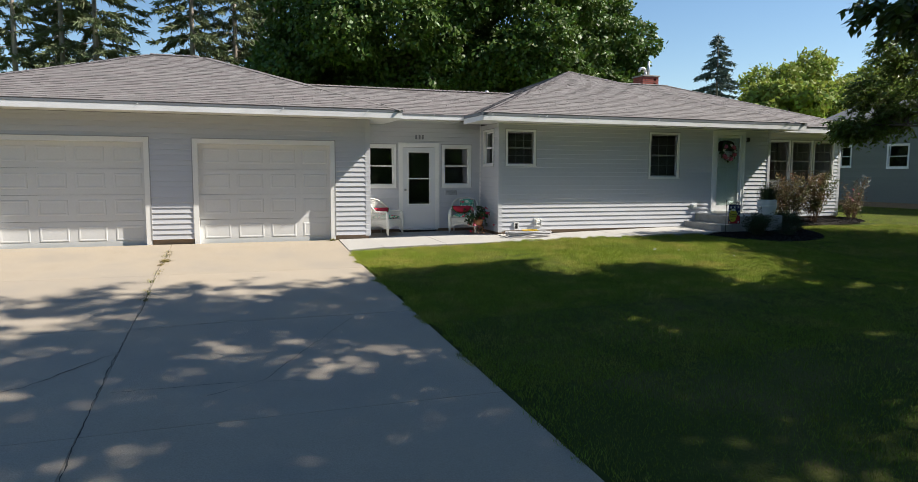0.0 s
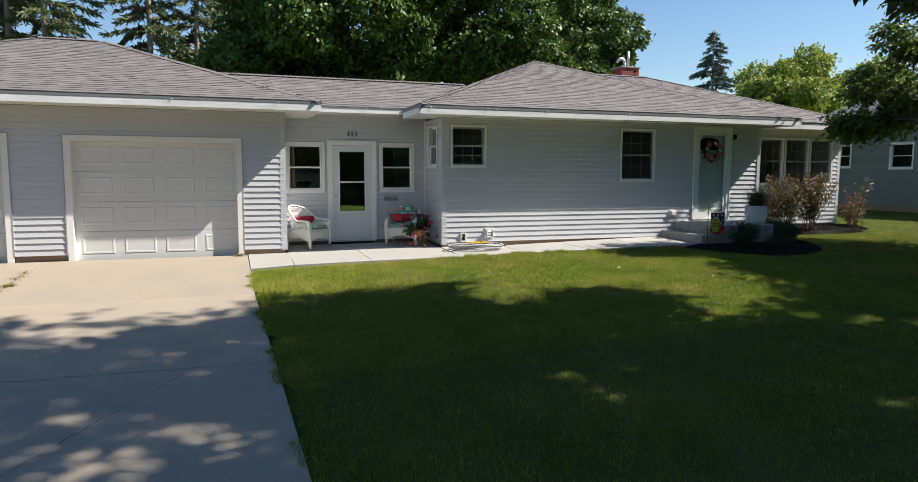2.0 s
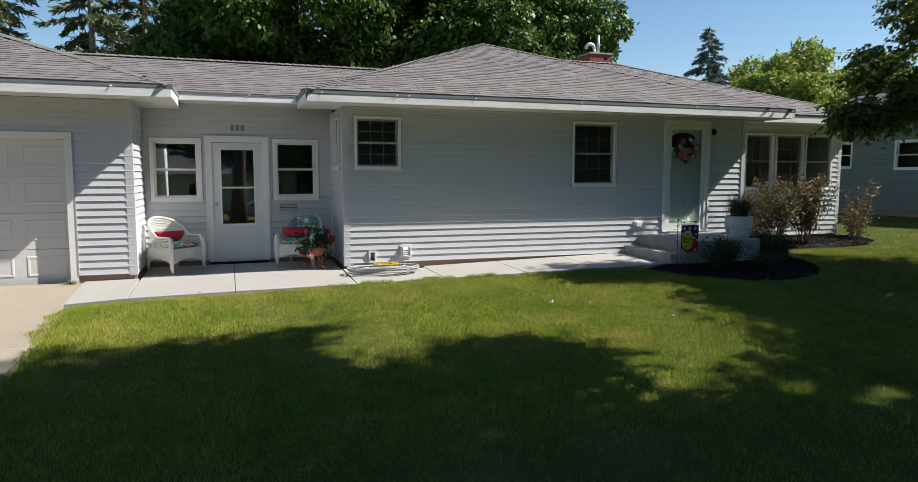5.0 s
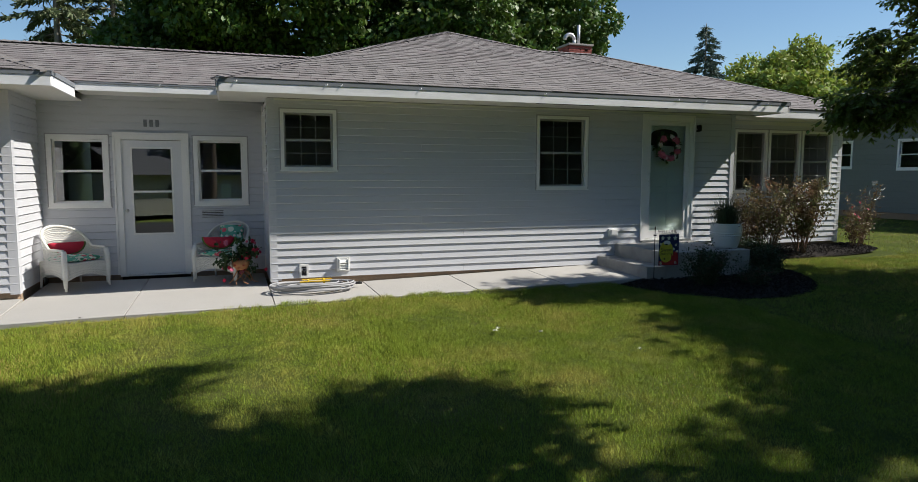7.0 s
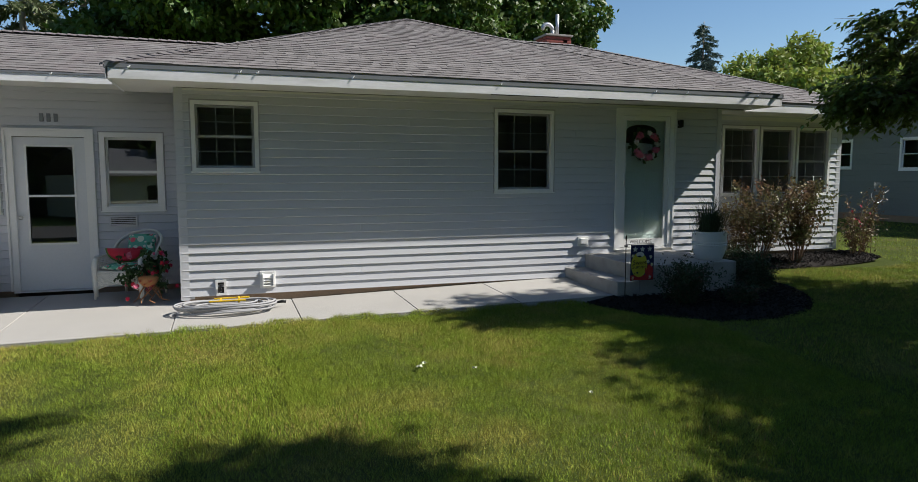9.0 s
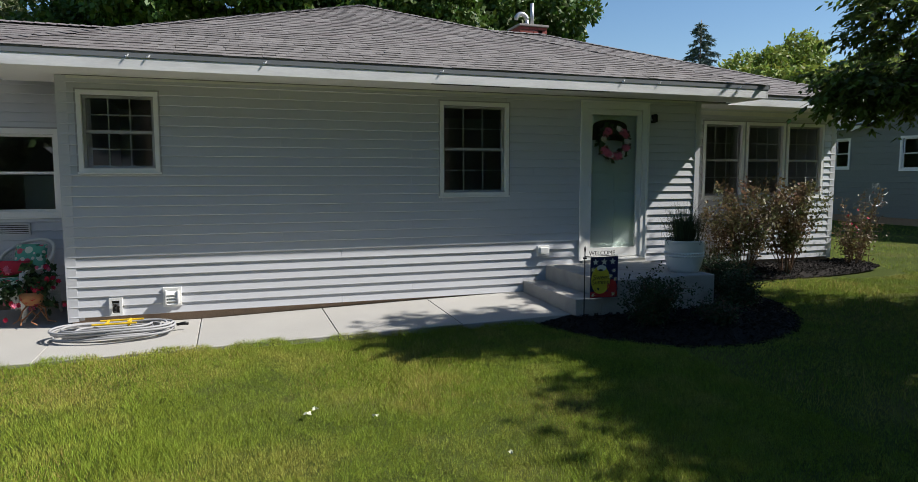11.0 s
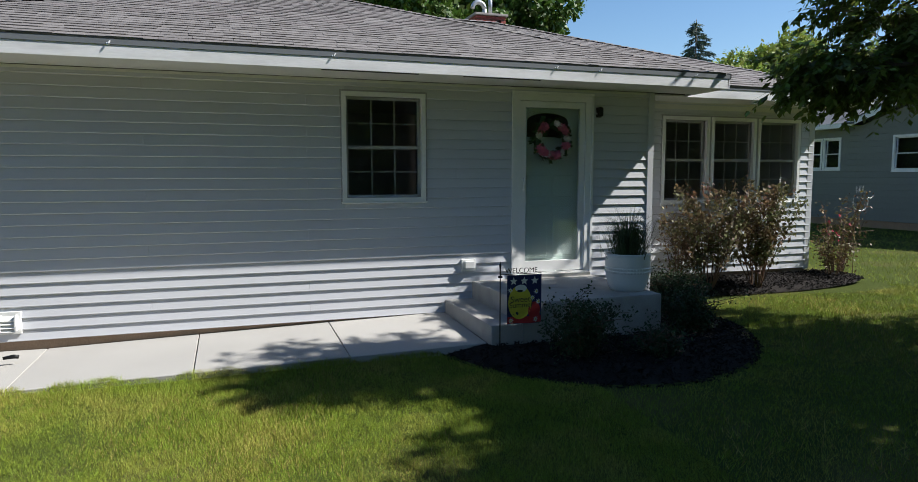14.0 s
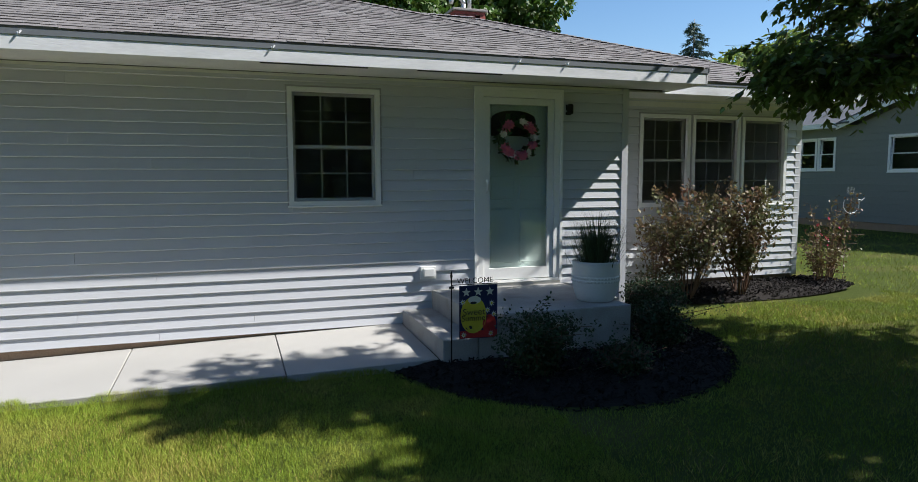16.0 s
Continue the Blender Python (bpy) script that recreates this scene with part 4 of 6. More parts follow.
# far woods along the horizon
def far_woods():
    rng = np.random.default_rng(5)
    c = []
    for a in np.linspace(radians(-75), radians(75), 260):
        r = rng.uniform(105, 150)
        h = rng.uniform(4, 9.5)
        for q in range(6):
            c.append((4 + r * math.sin(a) + rng.normal() * 3, -5 + r * math.cos(a) + rng.normal() * 3, rng.uniform(0.5, h)))
    v, f = leaf_cloud(rng, c, (1.5, 1.5, 1.1), 26000, 1.5)
    tagged(new("far_woods", raw_mesh(v.tolist(), f.tolist(), LEAF)), "distant green woods along the horizon", "woods", kind="stuff")


far_woods()


def street_woods():
    """Tall unseen trees across the street and beyond the side gardens, added to close the place behind the camera,
    screen the low sky and darken reflections.
    """
    rng = np.random.default_rng(15)
    c = []
    for a in np.linspace(radians(95), radians(285), 110):
        r = rng.uniform(38, 48)
        h = rng.uniform(9, 14)
        x, y = 2 + r * 1.25 * math.sin(a), -8 + r * math.cos(a)
        for q in range(26):
            t = rng.uniform(0.0, 1.0)
            w = 2.4 * math.sin(math.pi * (0.3 + 0.65 * t)) + 0.5
            c.append((x + rng.normal() * w * 0.7, y + rng.normal() * w * 0.7, -1 + h * t))
    v, f = leaf_cloud(rng, c, (0.9, 0.9, 0.8), 190000, 1.0)
    tagged(new("street_woods", raw_mesh(v.tolist(), f.tolist(), LEAF)), "tall green trees added unseen across the street to screen the low sky", "woods", kind="stuff")


street_woods()


# ---- lawn grass ----
def grass(name, label, mat, bands, seed, dry=False):
    rng = np.random.default_rng(seed)
    vs = []
    for (x0, x1, y0, y1), dens in bands:
        n = int((x1 - x0) * (y1 - y0) * dens)
        x, y = rng.uniform(x0, x1, n), rng.uniform(y0, y1, n)
        tuft = np.sin(x * 9 + np.sin(y * 7) * 2) * np.sin(y * 8 + np.sin(x * 6) * 2)
        edge = -1.42 + 0.05 * np.sin(x * 7) + 0.03 * np.sin(x * 19)
        keep = (x > -3.95 + 0.034 * np.maximum(0, -2.5 - y) + 0.05 * np.sin(y * 3.1) + 0.04 * np.sin(y * 7.7 + 1) + 0.03 * np.sin(y * 19) - 0.07 * rng.uniform(0, 1, n) ** 2) & ((y < edge) | (x > 5.4))
        keep &= ~(((x - 6.75) / 1.88) ** 2 + ((y + 0.85) / 1.93) ** 2 < 1)
        keep &= ~((x > 5.3) & (x < 7.6) & (y > -1.6)) & ~((x > 8.0) & (x < 12.75) & (y > -0.05 + 0.12 * np.sin(x * 2)) & (y < 2))
        if dry:
            spot = np.sin(x * 2.1 + 1.3 * np.sin(y * 1.7)) + np.sin(y * 2.6 + x * 0.9) + 0.6 * np.sin(x * 5.3 - y * 3.1)
            keep &= rng.uniform(0, 1, n) < np.clip(0.5 * spot + 1.2 * np.exp(-np.abs(y + 1.85) / 0.4) - 0.2, 0, 1)
        x, y, tuft = x[keep], y[keep], tuft[keep]
        n = len(x)
        w = np.clip((x + 4) / 5, 0, 1)
        yy = np.maximum(y, -22)
        z = (1 - w) * (-0.10 + 0.068 * np.minimum(yy, 0)) + w * (-0.07 + 0.057 * np.minimum(yy + 1.2, 0)) - 0.03
        z = z + 0.03 * np.exp(-np.maximum(x + 3.97 - 0.034 * np.maximum(0, -2.5 - y), 0) / 0.15) * (y < -1.5)
        z = z + np.where(x > -0.5, 0.035 * np.exp(-np.abs(y + 1.42) / 0.1), 0)
        big = 1.0 if dens > 500 else 1.8
        h = rng.uniform(0.008, 0.036, n) * (1 + 0.45 * tuft) * big
        a = rng.uniform(0, math.tau, n)
        lean = rng.uniform(0.3, 1.7, n) * h
        wd = rng.uniform(0.0014, 0.0028, n) * (0.72 if dens > 15000 else 1.0) * big * (1.4 if 950 < dens < 2500 else 1)
        b = rng.uniform(0, math.tau, n)
        p = np.stack([x, y, z], 1)
        s = np.stack([np.cos(b) * wd, np.sin(b) * wd, 0 * wd], 1)
        t = p + np.stack([np.cos(a) * lean, np.sin(a) * lean, h + 0.02], 1)
        vs.append(np.stack([p - s, p + s, t], 1).reshape(-1, 3))
    v = np.concatenate(vs)
    me = bpy.data.meshes.new("mesh")
    n = len(v) // 3
    me.vertices.add(len(v))
    me.vertices.foreach_set("co", v.astype(np.float32).ravel())
    me.loops.add(len(v))
    me.loops.foreach_set("vertex_index", np.arange(len(v), dtype=np.int32))
    me.polygons.add(n)
    me.polygons.foreach_set("loop_start", np.arange(0, len(v), 3, dtype=np.int32))
    me.update(calc_edges=True)
    me.validate()
    me.materials.append(mat)
    tagged(new(name, me), label, "grass", kind="stuff")


grass("grass", "short mown green lawn grass", GRASS, [((-4.1, 1.0, -7.0, -1.35), 10000), ((1.0, 6.0, -7.0, -5.0), 10000), ((1.0, 6.0, -5.0, -1.35), 19000), ((-4.1, 6.0, -9.5, -7.0), 5000), ((6.0, 13.0, -7.5, 0.2), 4200), ((-4.1, 4.0, -15.0, -9.5), 1800), ((11.9, 24.0, -3.0, 12.0), 260)], 9)
grass("dry_grass", "straw-coloured dry blades among the lawn grass", STRAW, [((-3.9, 6.0, -5.0, -1.35), 3400), ((-3.9, 6.0, -9.0, -5.0), 300), ((6.0, 13.0, -6.0, 0.2), 300)], 19, dry=True)


# ---- front door and entry door ----
AQUA = material("pale_aqua_door_paint", (0.78, 0.90, 0.87), 0.4, var=0.06, scale=1.5, fine=30, bump=0.05)
ENTRY = material("white_entry_door_paint", (0.74, 0.75, 0.76), 0.4, var=0.05, scale=1.5, fine=30, bump=0.04)
NICKEL = material("brushed_nickel", (0.6, 0.6, 0.58), 0.35, metal=0.9, var=0.1)


def ring_frame(x0, x1, z0, z1, w, y0, y1, bottom=None):
    b = w if bottom is None else bottom
    bm = boxes((x0, x0 + w, y0, y1, z0, z1), (x1 - w, x1, y0, y1, z0, z1), (x0 + w, x1 - w, y0, y1, z1 - w, z1), (x0 + w, x1 - w, y0, y1, z0, z0 + b))
    bmesh.ops.remove_doubles(bm, verts=bm.verts[:], dist=1e-4)
    return bm


front = part("front_door", ring_frame(FD[0], FD[1], FD[2], FD[3], 0.075, -0.035, 0.06, 0.03), TRIM, house, "white framed glass storm door over a pale aqua door")
part("outer_casing", ring_frame(FD[0] - 0.032, FD[1] + 0.032, FD[2], FD[3] + 0.032, 0.03, -0.046, -0.026, 0.001), TRIM, front)
part("storm_frame", ring_frame(6.41, 7.28, 0.44, 2.50, 0.075, -0.02, 0.012, 0.13), TRIM, front)
pane = part("pane", boxes((6.485, 7.205, -0.006, -0.002, 0.57, 2.425)), GLASS, front)
pane.visible_shadow = False
part("door_leaf", boxes((6.41, 7.28, 0.055, 0.1, 0.43, 2.5)), AQUA, front, "pale aqua painted door leaf")
for x0, x1, z0, z1 in ((6.52, 6.81, 0.62, 1.25), (6.88, 7.17, 0.62, 1.25), (6.52, 6.81, 1.35, 1.62), (6.88, 7.17, 1.35, 1.62)):
    part("panel", bevelled(0.008, (x0, x1, 0.045, 0.06, z0, z1), segments=1), AQUA, front)
bm = bmesh.new()
arc = [(6.53, 2.08), (7.08, 2.08)] + [(6.805 + 0.275 * math.cos(a), 2.27 + 0.10 * math.sin(a)) for a in np.linspace(0, math.pi, 11)]
lo, hi = [bm.verts.new((x, 0.048, z)) for x, z in arc], [bm.verts.new((x, 0.056, z)) for x, z in arc]
bm.faces.new(lo)
for i in range(len(lo)):
    j = (i + 1) % len(lo)
    bm.faces.new((lo[i], hi[i], hi[j], lo[j]))
part("fan_light", bm, DARK, front, "dark arched glass at the top of the door")
bm = bmesh.new()
tube(bm, [(6.445, -0.03, 1.58), (6.445, -0.055, 1.56), (6.445, -0.055, 1.46), (6.445, -0.03, 1.44)], 0.009, 8)
part("handle", bm, TRIM, front, "white pull handle", smooth=True)
part("sill", bevelled(0.006, (6.33, 7.36, -0.07, 0.0, 0.362, 0.41)), NICKEL, front)

entry = part("entry_door", ring_frame(BD[0], BD[1], BD[2], BD[3], 0.08, -0.035, 0.06, 0.02), TRIM, link_way, "white entry door with a tall divided glass", m=BWM)
part("outer_casing", ring_frame(BD[0] - 0.03, BD[1] + 0.03, 0.0, BD[3] + 0.03, 0.028, -0.046, -0.026, 0.001), TRIM, entry, m=BWM)
e0, e1 = BD[0] + 0.08, BD[1] - 0.08
g0, g1 = BD[0] + 0.21, BD[1] - 0.21
bm = boxes((e0, g0, -0.01, 0.03, 0.0, 2.08), (g1, e1, -0.01, 0.03, 0.0, 2.08), (g0, g1, -0.01, 0.03, 0.0, 0.62), (g0, g1, -0.01, 0.03, 1.98, 2.08))
bmesh.ops.remove_doubles(bm, verts=bm.verts[:], dist=1e-4)
part("door_leaf", bm, ENTRY, entry, m=BWM)
part("glazing_bead", ring_frame(g0, g1, 0.62, 1.98, 0.025, -0.02, -0.0105), TRIM, entry, m=BWM)
part("rail", boxes((g0 + 0.02, g1 - 0.02, -0.018, 0.02, 1.275, 1.305)), TRIM, entry, m=BWM)
for z0, z1 in ((0.64, 1.28), (1.30, 1.96)):
    pane = part("pane", boxes((g0 + 0.01, g1 - 0.01, 0.004, 0.008, z0, z1)), GLASS_DOUBLE, entry, m=BWM)
    pane.visible_shadow = False
bm = bmesh.new()
lathe(bm, [(0.012, 0), (0.012, 0.03), (0.026, 0.035), (0.03, 0.055), (0.018, 0.07)], 14)
part("door_knob", bm, NICKEL, entry, smooth=True, m=BWM @ Matrix.Translation((e0 + 0.06, -0.01, 1.0)) @ Matrix.Rotation(radians(90), 4, "X"))

# letter slot, number plate bars
vent = thing("wall_vent", (-0.82, 1.29, 0.92), "small grey louvred vent in the siding", "vent")
part("frame", ring_frame(-1.0, -0.64, 0.85, 1.0, 0.02, 1.265, 1.30), VINYL, vent)
part("backing", boxes((-0.98, -0.66, 1.285, 1.295, 0.87, 0.98)), DARK, vent)
for k in range(4):
    part("slat", boxes((-0.98, -0.66, 1.268, 1.284, 0.877 + 0.026 * k, 0.89 + 0.026 * k)), VINYL, vent)
plate = thing("number_plate", (-1.67, 1.29, 2.35), "three small dark bars above the entry door", "sign")
for k in range(3):
    part("bar", bevelled(0.004, (-1.785 + 0.085 * k, -1.735 + 0.085 * k, 1.278, 1.293, 2.29, 2.40), segments=1), DRIP, plate)

# ---- small wall fittings ----
lamp = thing("wall_lamp", (7.47, -0.01, 2.4), "small dark cylinder lamp beside the front door", "lamp")
part("back_plate", bevelled(0.004, (7.435, 7.505, -0.025, -0.012, 2.33, 2.45)), BLACK, lamp)
bm = bmesh.new()
lathe(bm, [(0.03, 0), (0.036, 0.01), (0.036, 0.1), (0.02, 0.115)], 16, (7.47, -0.062, 2.34))
part("shade", bm, BLACK, lamp, smooth=True)
WHITEP = material("white_plastic", (0.76, 0.76, 0.74), 0.4, var=0.05)
tap = thing("hose_tap", (0.46, -0.02, 0.12), "dark hose tap on a white mounting block", "tap")
part("mounting_block", ring_frame(0.395, 0.53, 0.02, 0.22, 0.03, -0.05, -0.01), WHITEP, tap)
part("recess", boxes((0.42, 0.505, -0.022, -0.012, 0.045, 0.195)), DARK, tap)
bm = bmesh.new()
tube(bm, [(0.462, -0.02, 0.13), (0.462, -0.07, 0.12), (0.462, -0.09, 0.08)], 0.013, 8)
tube(bm, [(0.44, -0.075, 0.15), (0.485, -0.075, 0.15)], 0.01, 8)
part("spout", bm, BLACK, tap, smooth=True)
hood = thing("dryer_vent", (1.05, -0.02, 0.2), "white louvred dryer vent hood on the siding", "vent")
part("flange", bevelled(0.005, (0.95, 1.15, -0.04, -0.01, 0.09, 0.31)), WHITEP, hood)
bm = bmesh.new()
for x in (0.985, 1.115):
    box(bm, x - 0.006, x + 0.006, -0.115, -0.04, 0.13, 0.28)
part("cheek", bm, WHITEP, hood)
for k in range(4):
    part("louvre", boxes((0.992, 1.108, -0.112, -0.05, 0.14 + 0.036 * k, 0.146 + 0.036 * k)), WHITEP, hood, m=Matrix.Translation((0, -0.08, 0.14 + 0.036 * k)) @ Matrix.Rotation(radians(38), 4, "X") @ Matrix.Translation((0, 0.08, -0.14 - 0.036 * k)))
socket = thing("outdoor_outlet", (5.75, -0.02, 0.56), "white weatherproof outlet cover on the siding", "outlet")
part("plate", bevelled(0.005, (5.66, 5.84, -0.045, -0.01, 0.49, 0.63)), WHITEP, socket)
part("lid", bevelled(0.008, (5.69, 5.81, -0.085, -0.045, 0.52, 0.61)), WHITEP, socket)

# ---- chimney and roof pipes ----
chimney = thing("chimney", (8.5, 6.6, 3.6), "short red brick chimney with a metal cap", "chimney")
part("core", boxes((8.2, 8.86, 6.32, 6.94, 3.4, 5.02)), MORTAR, chimney)
for r in range(11):
    z = 4.24 + r * 0.071
    for side in range(2):
        n = 3
        for k in range(n):
            w = 0.68 / n
            off = (w / 2 if r % 2 else 0)
            x0 = 8.19 + k * w - off
            xa, xb = max(8.19, x0 + 0.005), min(8.87, x0 + w - 0.005)
            if side == 0 and xb - xa > 0.03:
                part("brick", boxes((xa, xb, 6.305, 6.335, z, z + 0.06)), BRICK, chimney)
    if r % 2:
        part("brick", boxes((8.64 + 0.01, 8.87, 6.305, 6.335, z, z + 0.06)), BRICK, chimney)
    for k in range(3):
        part("brick", boxes((8.185, 8.205, 6.34 + 0.2 * k, 6.53 + 0.2 * k, z, z + 0.06)), BRICK, chimney)
part("cap", bevelled(0.01, (8.15, 8.91, 6.27, 6.99, 5.02, 5.07)), MORTAR, chimney, "pale mortar cap")
bm = bmesh.new()
tube(bm, [(8.62, 6.6, 5.05), (8.62, 6.6, 5.62)], 0.045, 10)
part("flue", bm, STEEL, chimney, "bright metal flue pipe", smooth=True)
bm = bmesh.new()
tube(bm, [(8.4 + 0.14 * math.cos(a) - 0.05, 6.6, 5.22 + 0.14 * math.sin(a)) for a in np.linspace(0, math.pi, 9)], 0.05, 10)
tube(bm, [(8.49, 6.6, 5.05), (8.49, 6.6, 5.22)], 0.05, 10)
part("gooseneck", bm, STEEL, chimney, "bright curved vent pipe", smooth=True)
pipe = thing("roof_vent_pipe", (1.31, 4.35, 3.58), "grey plumbing vent pipe through the roof", "pipe")
bm = bmesh.new()
tube(bm, [(1.31, 4.35, 3.5), (1.31, 4.35, 3.98)], 0.055, 12)
part("pipe", bm, STEEL, pipe, smooth=True)
bm = bmesh.new()
lathe(bm, [(0.15, 0.0), (0.07, 0.12), (0.062, 0.14)], 14, (1.31, 4.35, 3.52))
part("boot", bm, BLACK, pipe, smooth=True)


def hook(x, y, z):
    h = thing("eave_hook", (x, y, z), "small bent white light hook on the fascia", "hook", "hooks along the eave")
    bm = bmesh.new()
    tube(bm, [(x, y, z + 0.03), (x + 0.004, y - 0.014, z + 0.012), (x + 0.016, y - 0.02, z + 0.02), (x + 0.03, y - 0.016, z + 0.045)], 0.007, 5)
    part("wire", bm, FASCIA, h)


for x in (-0.45, 0.75, 0.95, 2.1, 4.1, 6.55, 7.1, 8.4):
    hook(x, -0.635, 2.77)
for x in (-8.0, -5.2, -3.4, -2.75):
    hook(x, -0.655, 2.745)
hook(-1.5, 0.66, 2.82)

# ---- wicker armchairs ----
WICKER = material("white_wicker", (0.70, 0.69, 0.64), 0.6, var=0.12, scale=6, fine=80, bump=0.2, island=0.12)


def floral(name, base, spots):
    """Printed cloth: round blotches of several colours on a ground."""
    m = bpy.data.materials.new(name)
    m.use_nodes = True
    n, link = m.node_tree.nodes, m.node_tree.links.new
    p = n["Principled BSDF"]
    p.inputs["Roughness"].default_value = 0.9
    tc = n.new("ShaderNodeTexCoord")
    last = None
    for i, (c, sc, size) in enumerate(spots):
        vo, ramp, mix = n.new("ShaderNodeTexVoronoi"), n.new("ShaderNodeMath"), n.new("ShaderNodeMix")
        mp = n.new("ShaderNodeMapping")
        mp.inputs["Location"].default_value = (i * 3.7, i * 1.9, i * 2.3)
        link(tc.outputs["Object"], mp.inputs[0])
        link(mp.outputs[0], vo.inputs["Vector"])
        vo.inputs["Scale"].default_value = sc
        ramp.operation, ramp.inputs[1].default_value = "LESS_THAN", size
        link(vo.outputs["Distance"], ramp.inputs[0])
        mix.data_type = "RGBA"
        if last is None:
            mix.inputs["A"].default_value = (*base, 1)
        else:
            link(last, mix.inputs["A"])
        mix.inputs["B"].default_value = (*c, 1)
        link(ramp.outputs[0], mix.inputs["Factor"])
        last = mix.outputs["Result"]
    link(last, p.inputs["Base Color"])
    return m


CLOTH = floral("green_floral_cloth", (0.12, 0.42, 0.30), (((0.62, 0.72, 0.60), 9, 0.40), ((0.04, 0.22, 0.12), 12, 0.33), ((0.65, 0.10, 0.14), 9, 0.34), ((0.75, 0.7, 0.6), 15, 0.3)))
MELON = floral("red_melon_cloth", (0.50, 0.022, 0.05), (((0.03, 0.01, 0.01), 22, 0.10),))
RIND = material("green_rind_cloth", (0.12, 0.25, 0.05), 0.9)


def wicker_chair():
    chair = thing("wicker_chair", (0, 0, 0), "white wicker armchair with a green floral cushion", "chair", "chairs by the entry door")

    def shell(a, h):
        """Point of the curved shell: angle a from the back (0) to the arm fronts (+-1), height h."""
        t = abs(a)
        sx = 1 if a >= 0 else -1
        if t < 0.5:
            ang = t / 0.5 * (math.pi / 2)
            x, y = 0.31 * math.sin(ang), 0.10 + 0.20 * math.cos(ang)
        else:
            x, y = 0.31 + 0.01 * (t - 0.5), 0.10 - (t - 0.5) / 0.5 * 0.40
        lean = max(0, h - 0.36) * 0.25 * max(0, 1 - t * 1.6)
        return Vector((sx * x * (1 + 0.1 * (h - 0.36)), y + lean, h))

    def rim(a):
        t = abs(a)
        return 0.56 + 0.30 * (max(0, math.cos(min(1, t / 0.58) * math.pi / 2)) ** 0.8)

    def weave(bm, a0, a1, low, stakes, rows, r=0.006):
        for k in range(stakes + 1):
            a = a0 + (a1 - a0) * k / stakes
            tube(bm, [shell(a, low), shell(a, (low + rim(a)) / 2), shell(a, rim(a))], r * 0.8, 4)
        for q in range(rows):
            pts = []
            for k in range(stakes + 1):
                a = a0 + (a1 - a0) * k / stakes
                h = low + (rim(a) - low) * (q + 0.5) / rows
                p = shell(a, h)
                out = Vector((p.x, p.y - 0.1, 0)).normalized() * (0.006 if (k + q) % 2 else -0.006)
                pts.append(p + out)
            tube(bm, pts, r, 4)
    bm = bmesh.new()
    weave(bm, -0.5, 0.5, 0.36, 34, 19)
    part("backrest", bm, WICKER, chair, "open-woven rounded wicker back")
    for s in (-1, 1):
        bm = bmesh.new()
        weave(bm, s * 0.5, s * 1.0, 0.36, 14, 8)
        part("arm_panel", bm, WICKER, chair)
    bm = bmesh.new()
    tube(bm, [shell(a, rim(a)) for a in np.linspace(-1, 1, 41)], 0.02, 8)
    part("rim", bm, WICKER, chair, "thick rolled wicker edge", smooth=True)
    for s in (-1, 1):
        bm = bmesh.new()
        tube(bm, [(s * 0.315, -0.30, 0.55), (s * 0.325, -0.325, 0.45), (s * 0.325, -0.325, 0.2), (s * 0.32, -0.32, 0.04)], [0.036, 0.038, 0.034, 0.026], 10)
        part("arm_front", bm, WICKER, chair, smooth=True)
    # skirts under the seat, with an arched lower edge
    for (p, q) in (((-0.32, -0.32), (0.32, -0.32)), ((-0.32, -0.32), (-0.3, 0.28)), ((0.32, -0.32), (0.3, 0.28))):
        bm = bmesh.new()
        p, q = Vector((*p, 0)), Vector((*q, 0))
        nrm = (q - p).cross(Vector((0, 0, 1))).normalized()
        n = 26
        for r in range(14):
            pts = []
            for k in range(n + 1):
                t = k / n
                lowz = 0.12 + 0.09 * math.sin(math.pi * t)
                pts.append(p.lerp(q, t) + nrm * (0.005 if (k + r) % 2 else -0.005) + Vector((0, 0, lowz + (0.38 - lowz) * (r + 0.5) / 14)))
            tube(bm, pts, 0.0085, 4)
        part("skirt", bm, WICKER, chair)
    for x, y in ((-0.32, -0.32), (0.32, -0.32), (-0.29, 0.27), (0.29, 0.27)):
        bm = bmesh.new()
        tube(bm, [(x * 1.03, y * 1.06, 0), (x, y, 0.2), (x, y, 0.38)], [0.016, 0.02, 0.022], 8)
        part("leg", bm, WICKER, chair, smooth=True)
    part("seat", bevelled(0.01, (-0.30, 0.30, -0.31, 0.27, 0.355, 0.38)), WICKER, chair)
    return chair


